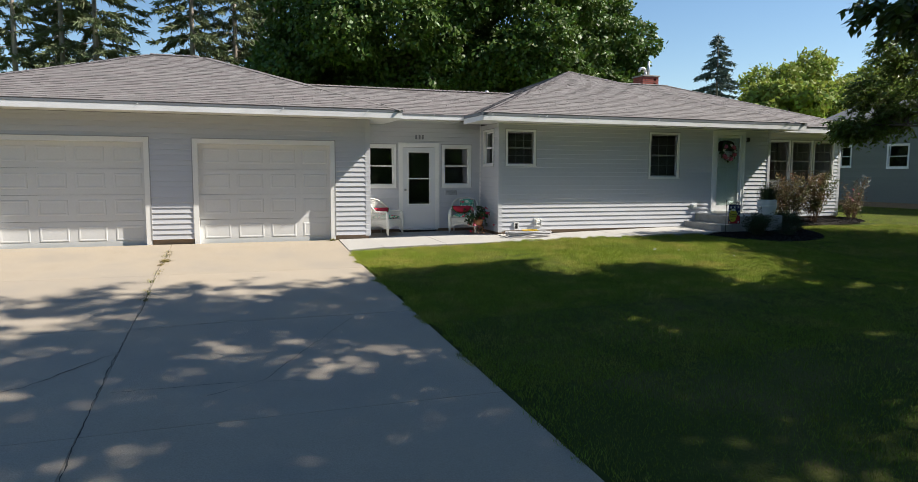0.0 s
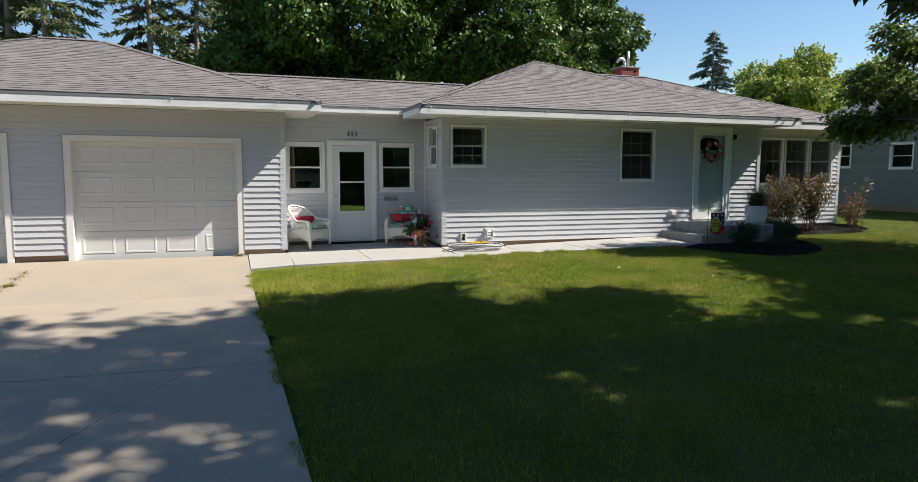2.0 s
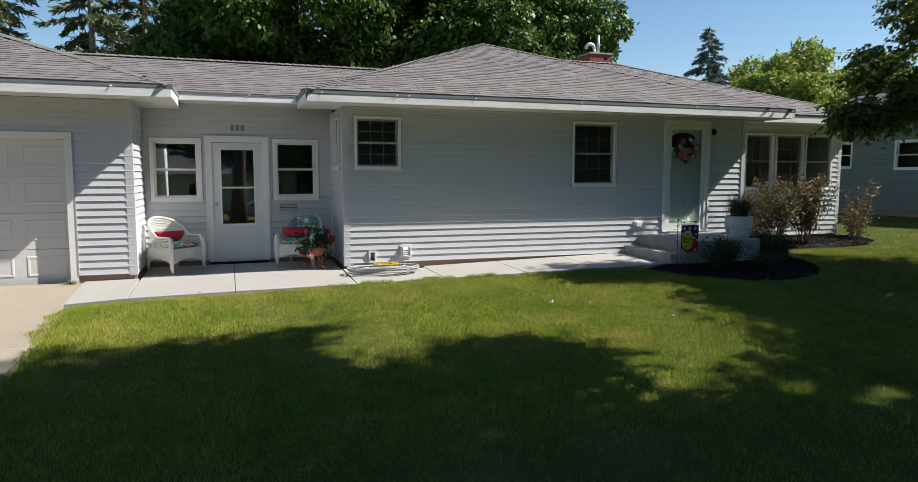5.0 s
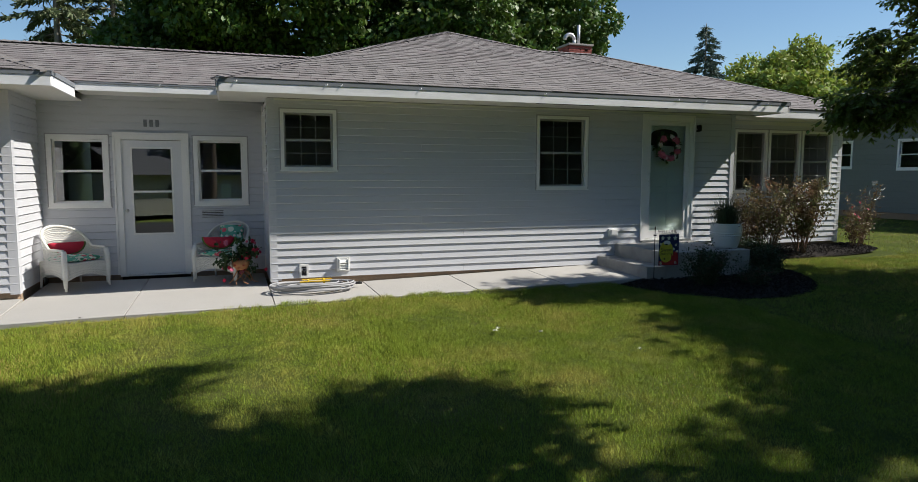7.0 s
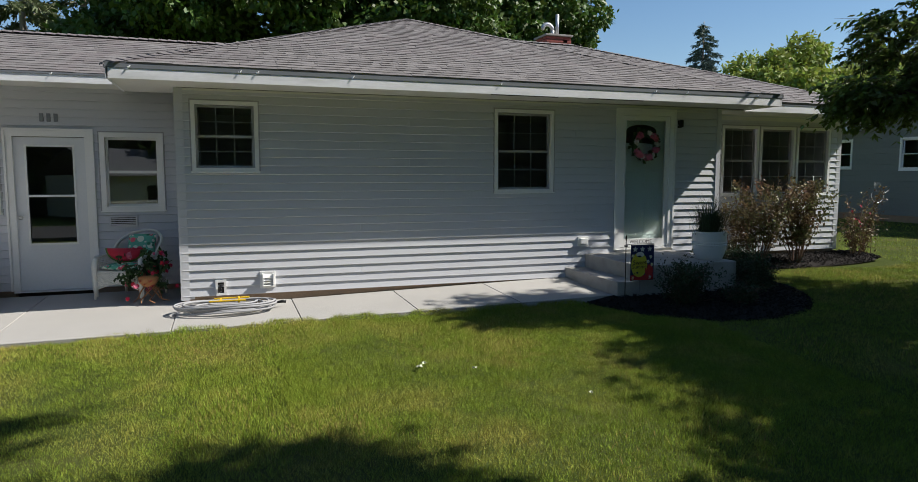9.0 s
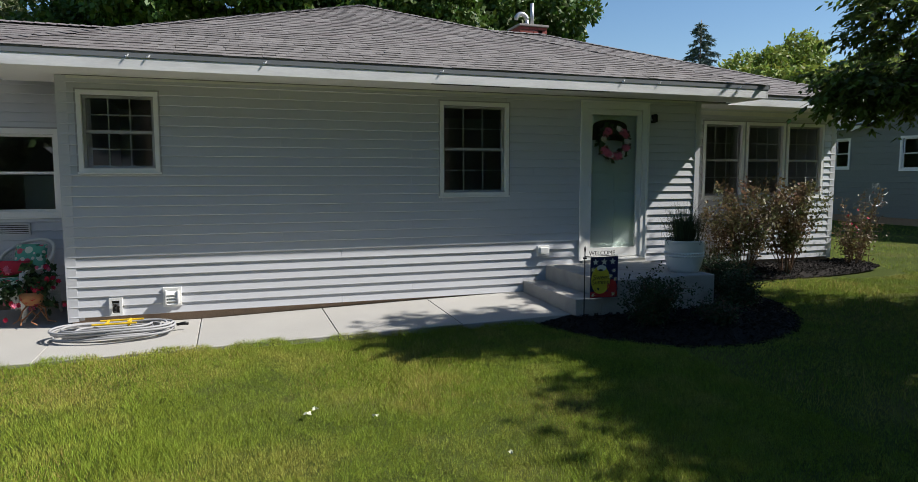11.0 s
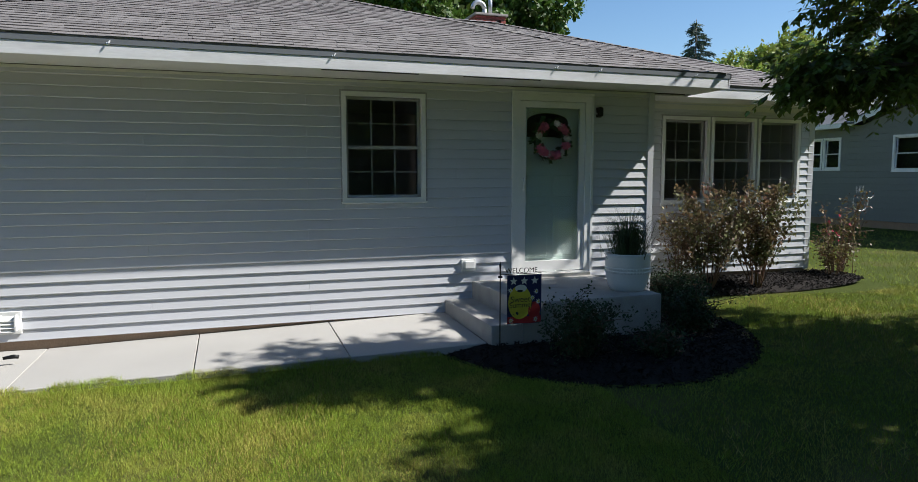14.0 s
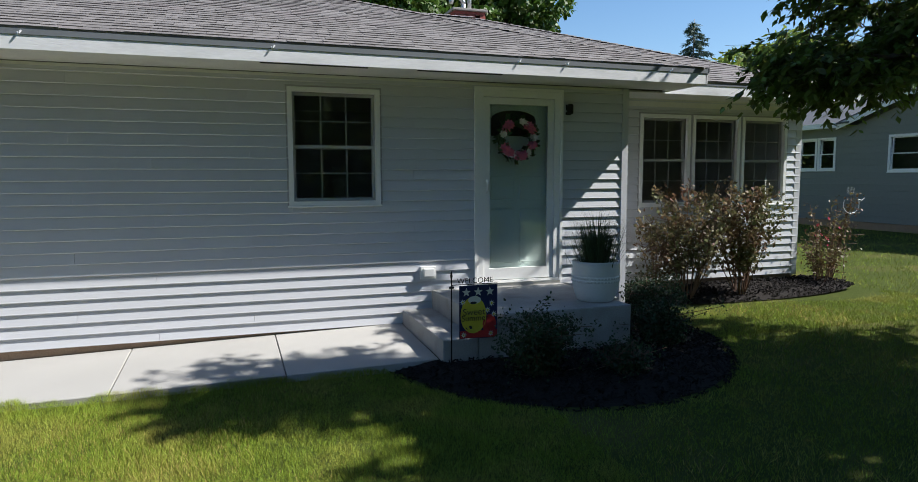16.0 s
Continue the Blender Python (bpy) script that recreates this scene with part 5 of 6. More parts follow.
def pillow(name, m, w, d, h, mat, label, round_=0.35):
    bm = bmesh.new()
    n = 14
    grid = []
    for s in (1, -1):
        rows = []
        for j in range(n + 1):
            row = []
            for i in range(n + 1):
                u, v = i / n * 2 - 1, j / n * 2 - 1
                puff = (max(0, 1 - abs(u) ** 2.6) * max(0, 1 - abs(v) ** 2.6)) ** 0.45
                row.append(bm.verts.new((u * w / 2, v * d / 2, s * puff * h / 2)))
            rows.append(row)
        for j in range(n):
            for i in range(n):
                f = (rows[j][i], rows[j][i + 1], rows[j + 1][i + 1], rows[j + 1][i])
                bm.faces.new(f if s > 0 else f[::-1])
        grid.append(rows)
    bmesh.ops.remove_doubles(bm, verts=bm.verts[:], dist=1e-4)
    return solid(name, bm, mat, label, "cushion", smooth=True, m=m)


def melon_pillow(m):
    """A half-round cushion like a slice of melon."""
    t = thing("melon_pillow", m.translation, "red half-round watermelon cushion on the wicker chair", "cushion")
    for nm, r, mat, th in (("flesh", 0.2, MELON, 0.11), ("rind", 0.208, RIND, 0.07)):
        bm = bmesh.new()
        n = 22
        front, back = [], []
        ctr = [bm.verts.new((0, -th / 2, -0.07)), bm.verts.new((0, th / 2, -0.07))]
        prof = [(r * 1.25 * math.cos(a), -r * 0.95 * math.sin(a)) for a in np.linspace(0, math.pi, n)]
        edge = [bm.verts.new((x, 0, z)) for x, z in prof]
        f = [bm.verts.new((x * 0.75, -th * 0.42, z * 0.75 - 0.01)) for x, z in prof]
        b = [bm.verts.new((x * 0.75, th * 0.42, z * 0.75 - 0.01)) for x, z in prof]
        for i in range(n - 1):
            bm.faces.new((edge[i], edge[i + 1], f[i + 1], f[i]))
            bm.faces.new((edge[i + 1], edge[i], b[i], b[i + 1]))
            bm.faces.new((f[i], f[i + 1], ctr[0]))
            bm.faces.new((b[i + 1], b[i], ctr[1]))
        bm.faces.new((edge[0], f[0], ctr[0], f[-1], edge[-1], b[-1], ctr[1], b[0]))
        part(nm, bm, mat, t, smooth=True, m=m)
    return t


CH1 = pose(-2.74, 0.71, -0.062, 0, 0, 44)
CH2 = pose(-0.66, 0.72, -0.055, 0, 0, -26)
chair = wicker_chair()
chair.matrix_basis = CH1
copy_thing(chair, CH2)
pillow("seat_cushion", CH1 @ pose(0, -0.02, 0.42), 0.56, 0.56, 0.11, CLOTH, "green floral seat cushion on the wicker chair")
pillow("seat_cushion", CH2 @ pose(0, -0.02, 0.42), 0.56, 0.56, 0.11, CLOTH, "green floral seat cushion on the wicker chair")
pillow("back_cushion", CH2 @ pose(0.06, 0.13, 0.66, 70, 0, 12), 0.36, 0.36, 0.12, CLOTH, "square green floral cushion against the chair back")
melon_pillow(CH2 @ pose(-0.05, -0.06, 0.66, -14, 0, 12))
melon_pillow(CH1 @ pose(-0.03, 0.08, 0.64, -20, 0, -18))

# ---- flowers on a twisted stand by the chair ----
TWIG = material("orange_twig", (0.42, 0.19, 0.08), 0.7, var=0.2, scale=10, fine=60)
PETAL_RED = material("red_petal", (0.50, 0.02, 0.07), 0.6, var=0.15, island=0.5, leaf=0.25)
PETAL_PINK = material("pink_petal", (0.62, 0.16, 0.25), 0.6, var=0.15, island=0.5, leaf=0.25)
PETAL_WHITE = material("white_petal", (0.75, 0.72, 0.68), 0.6, var=0.1, island=0.2, leaf=0.2)
STEM = material("dark_leaf", (0.035, 0.075, 0.022), 0.55, var=0.2, scale=3, fine=20, island=0.7, bump=0, leaf=0.25)


def blossom(bm, p, r, rng, petals=7):
    axis_ = Vector((rng.uniform(-1, 1), -1.2, rng.uniform(-0.2, 1))).normalized()
    side = axis_.cross(Vector((0, 0, 1))).normalized()
    up = side.cross(axis_)
    for ring, (rr, tilt) in enumerate(((1.0, 0.2), (0.6, 0.6))):
        for k in range(petals):
            a = math.tau * (k + ring * 0.5) / petals
            d = side * math.cos(a) + up * math.sin(a)
            w = axis_.cross(d)
            c = p + axis_ * (0.2 * r * ring)
            tip = c + d * r * rr + axis_ * r * tilt * rr
            bm.faces.new([bm.verts.new(v) for v in (c, c.lerp(tip, 0.6) + w * r * 0.28 * rr, tip, c.lerp(tip, 0.6) - w * r * 0.28 * rr)])


rng = random.Random(4)
flowers = thing("flower_planter", (-0.45, 0.22, -0.055), "basket of red and pink flowers on a twisted twig stand", "planter")
for k in range(7):
    bm = bmesh.new()
    a = math.tau * k / 7 + 0.4
    p = Vector((-0.43, 0.30, 0.16))
    reach = rng.uniform(0.12, 0.2)
    tube(bm, [p + Vector((0.03 * math.cos(a), 0.03 * math.sin(a), 0)), p + Vector((0.12 * math.cos(a + 0.9), 0.12 * math.sin(a + 0.9), -0.07)),
              Vector((-0.43 + reach * math.cos(a), 0.30 + reach * math.sin(a) - 0.05, -0.02)), Vector((-0.43 + reach * 1.35 * math.cos(a + 0.3), 0.28 + reach * 1.35 * math.sin(a + 0.3) - 0.05, -0.048))], [0.009, 0.009, 0.008, 0.006], 6)
    part("twig", bm, TWIG, flowers, smooth=True)
bm = bmesh.new()
lathe(bm, [(0.08, 0.0), (0.12, 0.06), (0.135, 0.15), (0.125, 0.15), (0.1, 0.05)], 20, (-0.43, 0.30, 0.14))
part("basket", bm, TWIG, flowers, smooth=True)
nrng = np.random.default_rng(6)
c = np.array([(-0.43 + nrng.normal() * 0.13, 0.30 + nrng.normal() * 0.09, 0.36 + nrng.normal() * 0.10) for _ in range(50)])
v, f = leaf_cloud(nrng, c, 0.03, 700, 0.075, droop=0.6)
part("foliage", raw_mesh(v.tolist(), f.tolist(), STEM), STEM, flowers)
for mat, n in ((PETAL_RED, 22), (PETAL_PINK, 8)):
    for _ in range(n):
        bm = bmesh.new()
        p = Vector((-0.43 + rng.gauss(0, 0.14), 0.20 + rng.gauss(0, 0.05), 0.30 + rng.gauss(0, 0.12)))
        blossom(bm, p, rng.uniform(0.025, 0.045), rng)
        part("flower", bm, mat, flowers)

# ---- hose ----
HOSE = material("grey_hose", (0.33, 0.33, 0.34), 0.55, var=0.15, scale=5, fine=60, bump=0.05)
YELLOW = material("yellow_plastic", (0.72, 0.46, 0.02), 0.45, var=0.1)
hose = thing("garden_hose", (0.5, -0.62, -0.07), "coiled grey hose with a yellow winder lying on the walk", "hose")
bm = bmesh.new()
pts = []
rng = random.Random(8)
for k in range(300):
    a = k / 300 * math.tau * 9
    lap = k / 300 * 9
    r = 0.80 + 0.19 * math.sin(lap * 2.1) + 0.03 * math.sin(lap * 5)
    z = -0.066 + 0.024 * (lap % 4) + 0.008 * math.sin(a * 3)
    x, y = 0.52 + 0.6 * r * math.cos(a) + 0.03 * math.sin(lap * 3), -0.62 + 0.30 * r * math.sin(a) + 0.02 * math.cos(lap * 4)
    pts.append((x, y, z + 0.012 * x))
tube(bm, pts, 0.0125, 7)
part("coil", bm, HOSE, hose, smooth=True)
bm = bmesh.new()
tube(bm, [(1.12, -0.55, -0.02), (1.2, -0.53, -0.015), (1.24, -0.53, -0.02)], [0.014, 0.02, 0.018], 8)
part("coupling", bm, BLACK, hose, smooth=True)
for name, d in (("winder_bar", (0.38, 0.80, -0.545, -0.525, 0.055, 0.075)), ("winder_bar", (0.33, 0.75, -0.735, -0.715, 0.055, 0.075)), ("winder_cross", (0.45, 0.475, -0.714, -0.546, 0.055, 0.073)), ("winder_handle", (0.66, 0.685, -0.714, -0.546, 0.03, 0.085))):
    part(name, bevelled(0.006, d), YELLOW, hose, "yellow plastic")

# ---- potted grass ----
POT = material("white_glazed_pot", (0.72, 0.72, 0.70), 0.35, var=0.06, scale=4, fine=40, bump=0.1)
BLADE = material("dark_reed_grass", (0.07, 0.10, 0.05), 0.6, var=0.2, scale=4, fine=20, island=0.7, bump=0, leaf=0.25)
pot = thing("planter_pot", (7.2, -1.15, 0.365), "white ribbed ceramic pot of dark reed grass", "planter")
bm = bmesh.new()
lathe(bm, [(0.17, 0.0), (0.185, 0.01), (0.215, 0.08), (0.235, 0.18), (0.24, 0.26)] + [(0.238 + (0.006 if k % 2 else 0), 0.27 + 0.012 * k) for k in range(8)] + [(0.236, 0.37), (0.242, 0.38), (0.242, 0.40), (0.225, 0.405), (0.215, 0.37)], 40, (7.2, -1.15, 0.366))
part("pot", bm, POT, pot, smooth=True)
for k in range(2):
    bm = bmesh.new()
    rows = []
    for h, r in ((-0.014, 0.236), (-0.006, 0.243), (0.006, 0.243), (0.014, 0.236)):
        rows.append([bm.verts.new((7.2 + (r + (0.005 if q % 2 else 0.0)) * math.cos(math.tau * q / 88), -1.15 + (r + (0.005 if q % 2 else 0.0)) * math.sin(math.tau * q / 88), 0.611 - 0.035 * k + h)) for q in range(88)])
    for r0, r1 in zip(rows, rows[1:] + rows[:1]):
        for q in range(88):
            bm.faces.new((r0[q], r0[(q + 1) % 88], r1[(q + 1) % 88], r1[q]))
    part("bead_band", bm, POT, pot)
bm = bmesh.new()
lathe(bm, [(0.21, 0.0), (0.2, 0.01)], 24, (7.2, -1.15, 0.72))
part("soil", bm, MULCH, pot)


def tuft(rng, at, n, height, spread, width, mat, parent, name="foliage", base=0.05):
    vs, fs = [], []
    for _ in range(n):
        a = rng.uniform(0, math.tau)
        r = abs(rng.gauss(0, base)) + 0.01
        p = Vector((at[0] + r * math.cos(a), at[1] + r * math.sin(a), at[2]))
        h = height * rng.uniform(0.5, 1.1)
        out = spread * rng.uniform(0.1, 1.0)
        d = Vector((math.cos(a), math.sin(a), 0))
        s = Vector((-d.y, d.x, 0)) * width
        q = p + d * out * 0.35 + Vector((0, 0, h * 0.65))
        t = p + d * out + Vector((0, 0, h * (1.0 - 0.3 * out / max(spread, 0.01))))
        k = len(vs)
        vs += [p - s, p + s, q + s * 0.8, q - s * 0.8, t]
        fs += [(k, k + 1, k + 2, k + 3), (k + 3, k + 2, k + 4)]
    return tagged(part(name, raw_mesh(vs, fs, mat), mat, parent), kind="stuff")


tuft(random.Random(3), (7.2, -1.15, 0.73), 800, 0.42, 0.36, 0.0035, BLADE, pot, base=0.09)
tuft(random.Random(4), (7.2, -1.15, 0.73), 260, 0.62, 0.62, 0.0025, BLADE, pot, base=0.07)

# ---- wreath ----
wreath = thing("wreath", (6.80, -0.05, 2.04), "door wreath of dark leaves with pink and white flowers", "wreath")
bm = bmesh.new()
tube(bm, [(6.80 + 0.185 * math.cos(a), -0.05, 2.04 + 0.185 * math.sin(a)) for a in np.linspace(0, math.tau, 33)[:-1]], 0.032, 8, closed=True)
part("ring", bm, STEM, wreath, "dark leafy ring", smooth=True)
nrng = np.random.default_rng(16)
c = [(6.80 + 0.20 * math.cos(a), -0.06, 2.04 + 0.20 * math.sin(a)) for a in np.linspace(0, math.tau, 60)]
v, f = leaf_cloud(nrng, c, (0.03, 0.015, 0.03), 260, 0.085, droop=0.1)
part("foliage", raw_mesh(v.tolist(), f.tolist(), STEM), STEM, wreath)
rng = random.Random(12)
for mat, spots, r in ((PETAL_PINK, (2.2, 2.55, 3.75, 4.1, 4.55, 0.55, 5.0, 0.85, 5.9), 0.07), (PETAL_WHITE, (1.35, 0.1, 5.4, 4.35, 2.85, 1.1), 0.055)):
    for a in spots:
        bm = bmesh.new()
        blossom(bm, Vector((6.80 + 0.19 * math.cos(a), -0.10, 2.04 + 0.19 * math.sin(a))), r, rng, 9)
        part("flower", bm, mat, wreath)

# ---- garden flag ----
NAVY = material("navy_cloth", (0.02, 0.025, 0.09), 0.9, var=0.1)
RED = material("red_cloth", (0.45, 0.03, 0.03), 0.9, var=0.1)
LEMON = material("lemon_cloth", (0.62, 0.52, 0.05), 0.9, var=0.15, scale=8)
WHITEC = material("white_cloth", (0.72, 0.70, 0.66), 0.9, var=0.1)
INK = material("dark_print", (0.03, 0.03, 0.03), 0.9)


def lettering(text, size, m, mat, parent, depth=0.001, font_scale=1.0):
    cu = bpy.data.curves.new("text", "FONT")
    cu.body, cu.size, cu.extrude, cu.align_x, cu.align_y = text, size, depth, "CENTER", "CENTER"
    cu.space_character, cu.offset = font_scale, -0.006 * size
    ob = bpy.data.objects.new("text", cu)
    scene.collection.objects.link(ob)
    bpy.context.view_layer.update()
    me = bpy.data.meshes.new_from_object(ob.evaluated_get(bpy.context.evaluated_depsgraph_get()))
    bpy.data.objects.remove(ob)
    me.transform(m)
    me.materials.clear()
    me.materials.append(mat)
    return part("lettering", me, mat, parent)


flag = thing("garden_flag", (5.5, -1.62, -0.2), "small printed summer flag on a black wire stand", "flag")
bm = bmesh.new()
tube(bm, [(5.50, -1.62, -0.25), (5.50, -1.62, 0.72), (5.50, -1.62, 0.76), (5.50, -1.62, 0.80)], [0.006, 0.006, 0.012, 0.002], 7)
part("pole", bm, BLACK, flag, smooth=True)
bm = bmesh.new()
tube(bm, [(5.50, -1.62, 0.675), (5.93, -1.62, 0.675)], 0.004, 6)
tube(bm, [(5.48, -1.62, 0.655), (5.52, -1.62, 0.655)], 0.012, 6)
part("arm", bm, BLACK, flag)
lettering("WELCOME", 0.07, Matrix.Translation((5.72, -1.62, 0.705)) @ Matrix.Rotation(radians(90), 4, "X"), BLACK, flag, 0.002)


def cloth_y(x, z):
    return -1.625 + 0.012 * math.sin((x - 5.57) * 18) * (0.68 - z) * 2.2


def cloth(name, x0, x1, z0, z1, mat, lift=0.0, nx=14, nz=10):
    bm = bmesh.new()
    g = [[[bm.verts.new((x0 + (x1 - x0) * i / nx, cloth_y(x0 + (x1 - x0) * i / nx, z0 + (z1 - z0) * j / nz) - lift + s * 0.0012, z0 + (z1 - z0) * j / nz)) for i in range(nx + 1)] for j in range(nz + 1)] for s in (0, 1)]
    for j in range(nz):
        for i in range(nx):
            bm.faces.new((g[0][j][i], g[0][j][i + 1], g[0][j + 1][i + 1], g[0][j + 1][i]))
            bm.faces.new((g[1][j][i], g[1][j + 1][i], g[1][j + 1][i + 1], g[1][j][i + 1]))
    return part(name, bm, mat, flag, smooth=True)


def disc(name, cx, cz, rx, rz, mat, lift, points=None, n=20):
    bm = bmesh.new()
    pts = points or [(cx + rx * math.cos(math.tau * k / n), cz + rz * math.sin(math.tau * k / n)) for k in range(n)]
    a = [bm.verts.new((x, cloth_y(x, z) - lift, z)) for x, z in pts]
    b = [bm.verts.new((x, cloth_y(x, z) - lift + 0.0012, z)) for x, z in pts]
    bm.faces.new(a)
    for i in range(len(a)):
        j = (i + 1) % len(a)
        bm.faces.new((a[i], b[i], b[j], a[j]))
    return part(name, bm, mat, flag)


cloth("banner", 5.57, 5.93, 0.19, 0.665, NAVY)
disc("melon_slice", 5.85, 0.31, 0.065, 0.09, RED, 0.006)
cloth("red_band", 5.575, 5.925, 0.195, 0.26, RED, 0.003)
for k in range(3):
    cx, cz = 5.635 + 0.11 * k, 0.605
    disc("star", cx, cz, 0, 0, WHITEC, 0.006, [(cx + (0.042 if q % 2 == 0 else 0.018) * math.sin(math.tau * q / 10), cz + (0.042 if q % 2 == 0 else 0.018) * math.cos(math.tau * q / 10)) for q in range(10)])
disc("jar", 5.70, 0.40, 0.12, 0.165, LEMON, 0.006)
disc("jar_neck", 5.71, 0.535, 0.06, 0.035, WHITEC, 0.009)
disc("leaf_shape", 5.70, 0.51, 0.03, 0.012, INK, 0.012)
disc("leaf_shape", 5.66, 0.29, 0.03, 0.02, INK, 0.009)
for cx, cz in ((5.87, 0.50), (5.83, 0.44), (5.89, 0.40), (5.61, 0.225), (5.86, 0.23), (5.60, 0.52)):
    disc("daisy", cx, cz, 0, 0, WHITEC, 0.009, [(cx + (0.03 if q % 2 == 0 else 0.013) * math.sin(math.tau * q / 16), cz + (0.03 if q % 2 == 0 else 0.013) * math.cos(math.tau * q / 16)) for q in range(16)])
    disc("daisy_eye", cx, cz, 0.009, 0.009, LEMON, 0.012, n=10)
lettering("Sweet", 0.085, Matrix.Translation((5.70, -1.646, 0.43)) @ Matrix.Rotation(radians(90), 4, "X"), INK, flag)
lettering("Summer", 0.075, Matrix.Translation((5.71, -1.646, 0.375)) @ Matrix.Rotation(radians(90), 4, "X"), INK, flag)


# ---- mulch beds and shrubs ----
def bed(name, label, cx, cy, rx, ry, chips, seed, zf, keep=lambda x, y: True):
    rng = np.random.default_rng(seed)
    t = thing(name, (cx, cy, ground_z(cx, cy)), label, "mulch")
    bm = bmesh.new()
    n = 40
    c = bm.verts.new((cx, cy, zf(cx, cy) + 0.06))
    ring1 = [bm.verts.new((cx + 0.8 * rx * math.cos(math.tau * k / n), cy + 0.8 * ry * math.sin(math.tau * k / n), zf(cx + 0.8 * rx * math.cos(math.tau * k / n), cy + 0.8 * ry * math.sin(math.tau * k / n)) + 0.045)) for k in range(n)]
    ring2 = [bm.verts.new((cx + rx * math.cos(math.tau * k / n), cy + ry * math.sin(math.tau * k / n), zf(cx + rx * math.cos(math.tau * k / n), cy + ry * math.sin(math.tau * k / n)) - 0.03)) for k in range(n)]
    for k in range(n):
        bm.faces.new((c, ring1[k], ring1[(k + 1) % n]))
        bm.faces.new((ring1[k], ring2[k], ring2[(k + 1) % n], ring1[(k + 1) % n]))
    part("bed", bm, MULCH, t, smooth=True)
    vs, fs = [], []
    for _ in range(chips):
        r, a = math.sqrt(rng.uniform()), rng.uniform(0, math.tau)
        x, y = cx + rx * 1.02 * r * math.cos(a), cy + ry * 1.02 * r * math.sin(a)
        if not keep(x, y):
            continue
        z = zf(x, y) + (0.06 if r < 0.8 else 0.06 - 0.4 * (r - 0.8))
        q = Euler((rng.normal() * 0.5, rng.normal() * 0.5, rng.uniform(0, math.tau))).to_matrix()
        l, w = rng.uniform(0.012, 0.038), rng.uniform(0.004, 0.010)
        k = len(vs)
        vs += [Vector((x, y, z)) + q @ Vector(p) for p in ((-l, -w, 0), (l, -w, 0), (l, w, 0), (-l, w, 0), (0, 0, 0.012))]
        fs += [(k, k + 1, k + 4), (k + 1, k + 2, k + 4), (k + 2, k + 3, k + 4), (k + 3, k, k + 4)]
    tagged(part("loose_mulch", raw_mesh(vs, fs, MULCH), MULCH, t), kind="stuff")
    return t


bed("mulch_bed", "black wood mulch bed round the entry stoop", 6.75, -0.85, 1.85, 1.9, 8000, 3, ground_z, lambda x, y: not (x < 7.42 and y > -1.47) and y < 0.7)
bed("mulch_bed", "black wood mulch bed under the triple window", 10.45, 0.62, 2.2, 0.48, 3600, 4, lambda x, y: -0.075 + 0.12 * min(1, max(0, (y + 0.1) / 0.9)), lambda x, y: y < 0.8 or x > 11.8)
ROSE = material("bronze_green_leaf", (0.13, 0.135, 0.055), 0.5, var=0.2, scale=3, fine=12, island=0.8, bump=0, second=(0.20, 0.11, 0.07), patch=0.52, leaf=0.3)
ROSE_RED = material("red_bronze_leaf", (0.16, 0.09, 0.042), 0.5, var=0.2, scale=3, fine=12, island=0.8, bump=0, second=(0.12, 0.11, 0.04), patch=0.5, leaf=0.25)
WOODY = material("woody_stem", (0.13, 0.075, 0.05), 0.85, var=0.2)
BOX = material("dark_shrub_leaf", (0.03, 0.055, 0.02), 0.55, var=0.2, scale=4, fine=20, island=0.8, bump=0, leaf=0.2)


def shrub(name, label, at, height, spread, stems, leaves, size, mat, seed, bare=0.35, flowers_=None):
    rng = np.random.default_rng(seed)
    t = thing(name, at, label, "shrub")
    pts = []
    for _ in range(stems):
        bm = bmesh.new()
        a = rng.uniform(0, math.tau)
        r = spread * rng.uniform(0.2, 1.0)
        h = height * rng.uniform(0.6, 1.05)
        b = Vector(at)
        p = [b + Vector((0.06 * math.cos(a), 0.06 * math.sin(a), -0.05)), b + Vector((r * 0.4 * math.cos(a), r * 0.4 * math.sin(a), h * 0.45)), b + Vector((r * math.cos(a), r * 0.8 * math.sin(a), h))]
        tube(bm, p, [0.009, 0.006, 0.003], 5)
        for q in np.linspace(bare, 1, 9):
            c = p[0].lerp(p[1], min(1, q * 2)) if q < 0.5 else p[1].lerp(p[2], q * 2 - 1)
            pts += [tuple(c)] * (1 + int(q * 4))
            if rng.uniform() < 0.6:
                o = c + Vector((rng.normal() * 0.12, rng.normal() * 0.12, rng.uniform(0, 0.14)))
                tube(bm, [c, o], [0.004, 0.002], 4)
                pts += [tuple(o)] * 2
        part("stem", bm, WOODY, t)
    v, f = leaf_cloud(rng, pts, 0.05, leaves, size, droop=0.2)
    tagged(part("foliage", raw_mesh(v.tolist(), f.tolist(), mat), mat, t), kind="stuff")
    if flowers_:
        r2 = random.Random(seed)
        for _ in range(flowers_[1]):
            bm = bmesh.new()
            q = pts[r2.randrange(len(pts))]
            blossom(bm, Vector(q) + Vector((r2.gauss(0, 0.05), r2.gauss(0, 0.05), 0.06)), 0.03, r2)
            part("flower", bm, flowers_[0], t)
    return t


shrub("rose_bush", "leggy rose bush with bronze-green leaves", (9.45, 0.30, 0.05), 1.38, 0.82, 20, 3300, 0.062, ROSE, 51, bare=0.38)
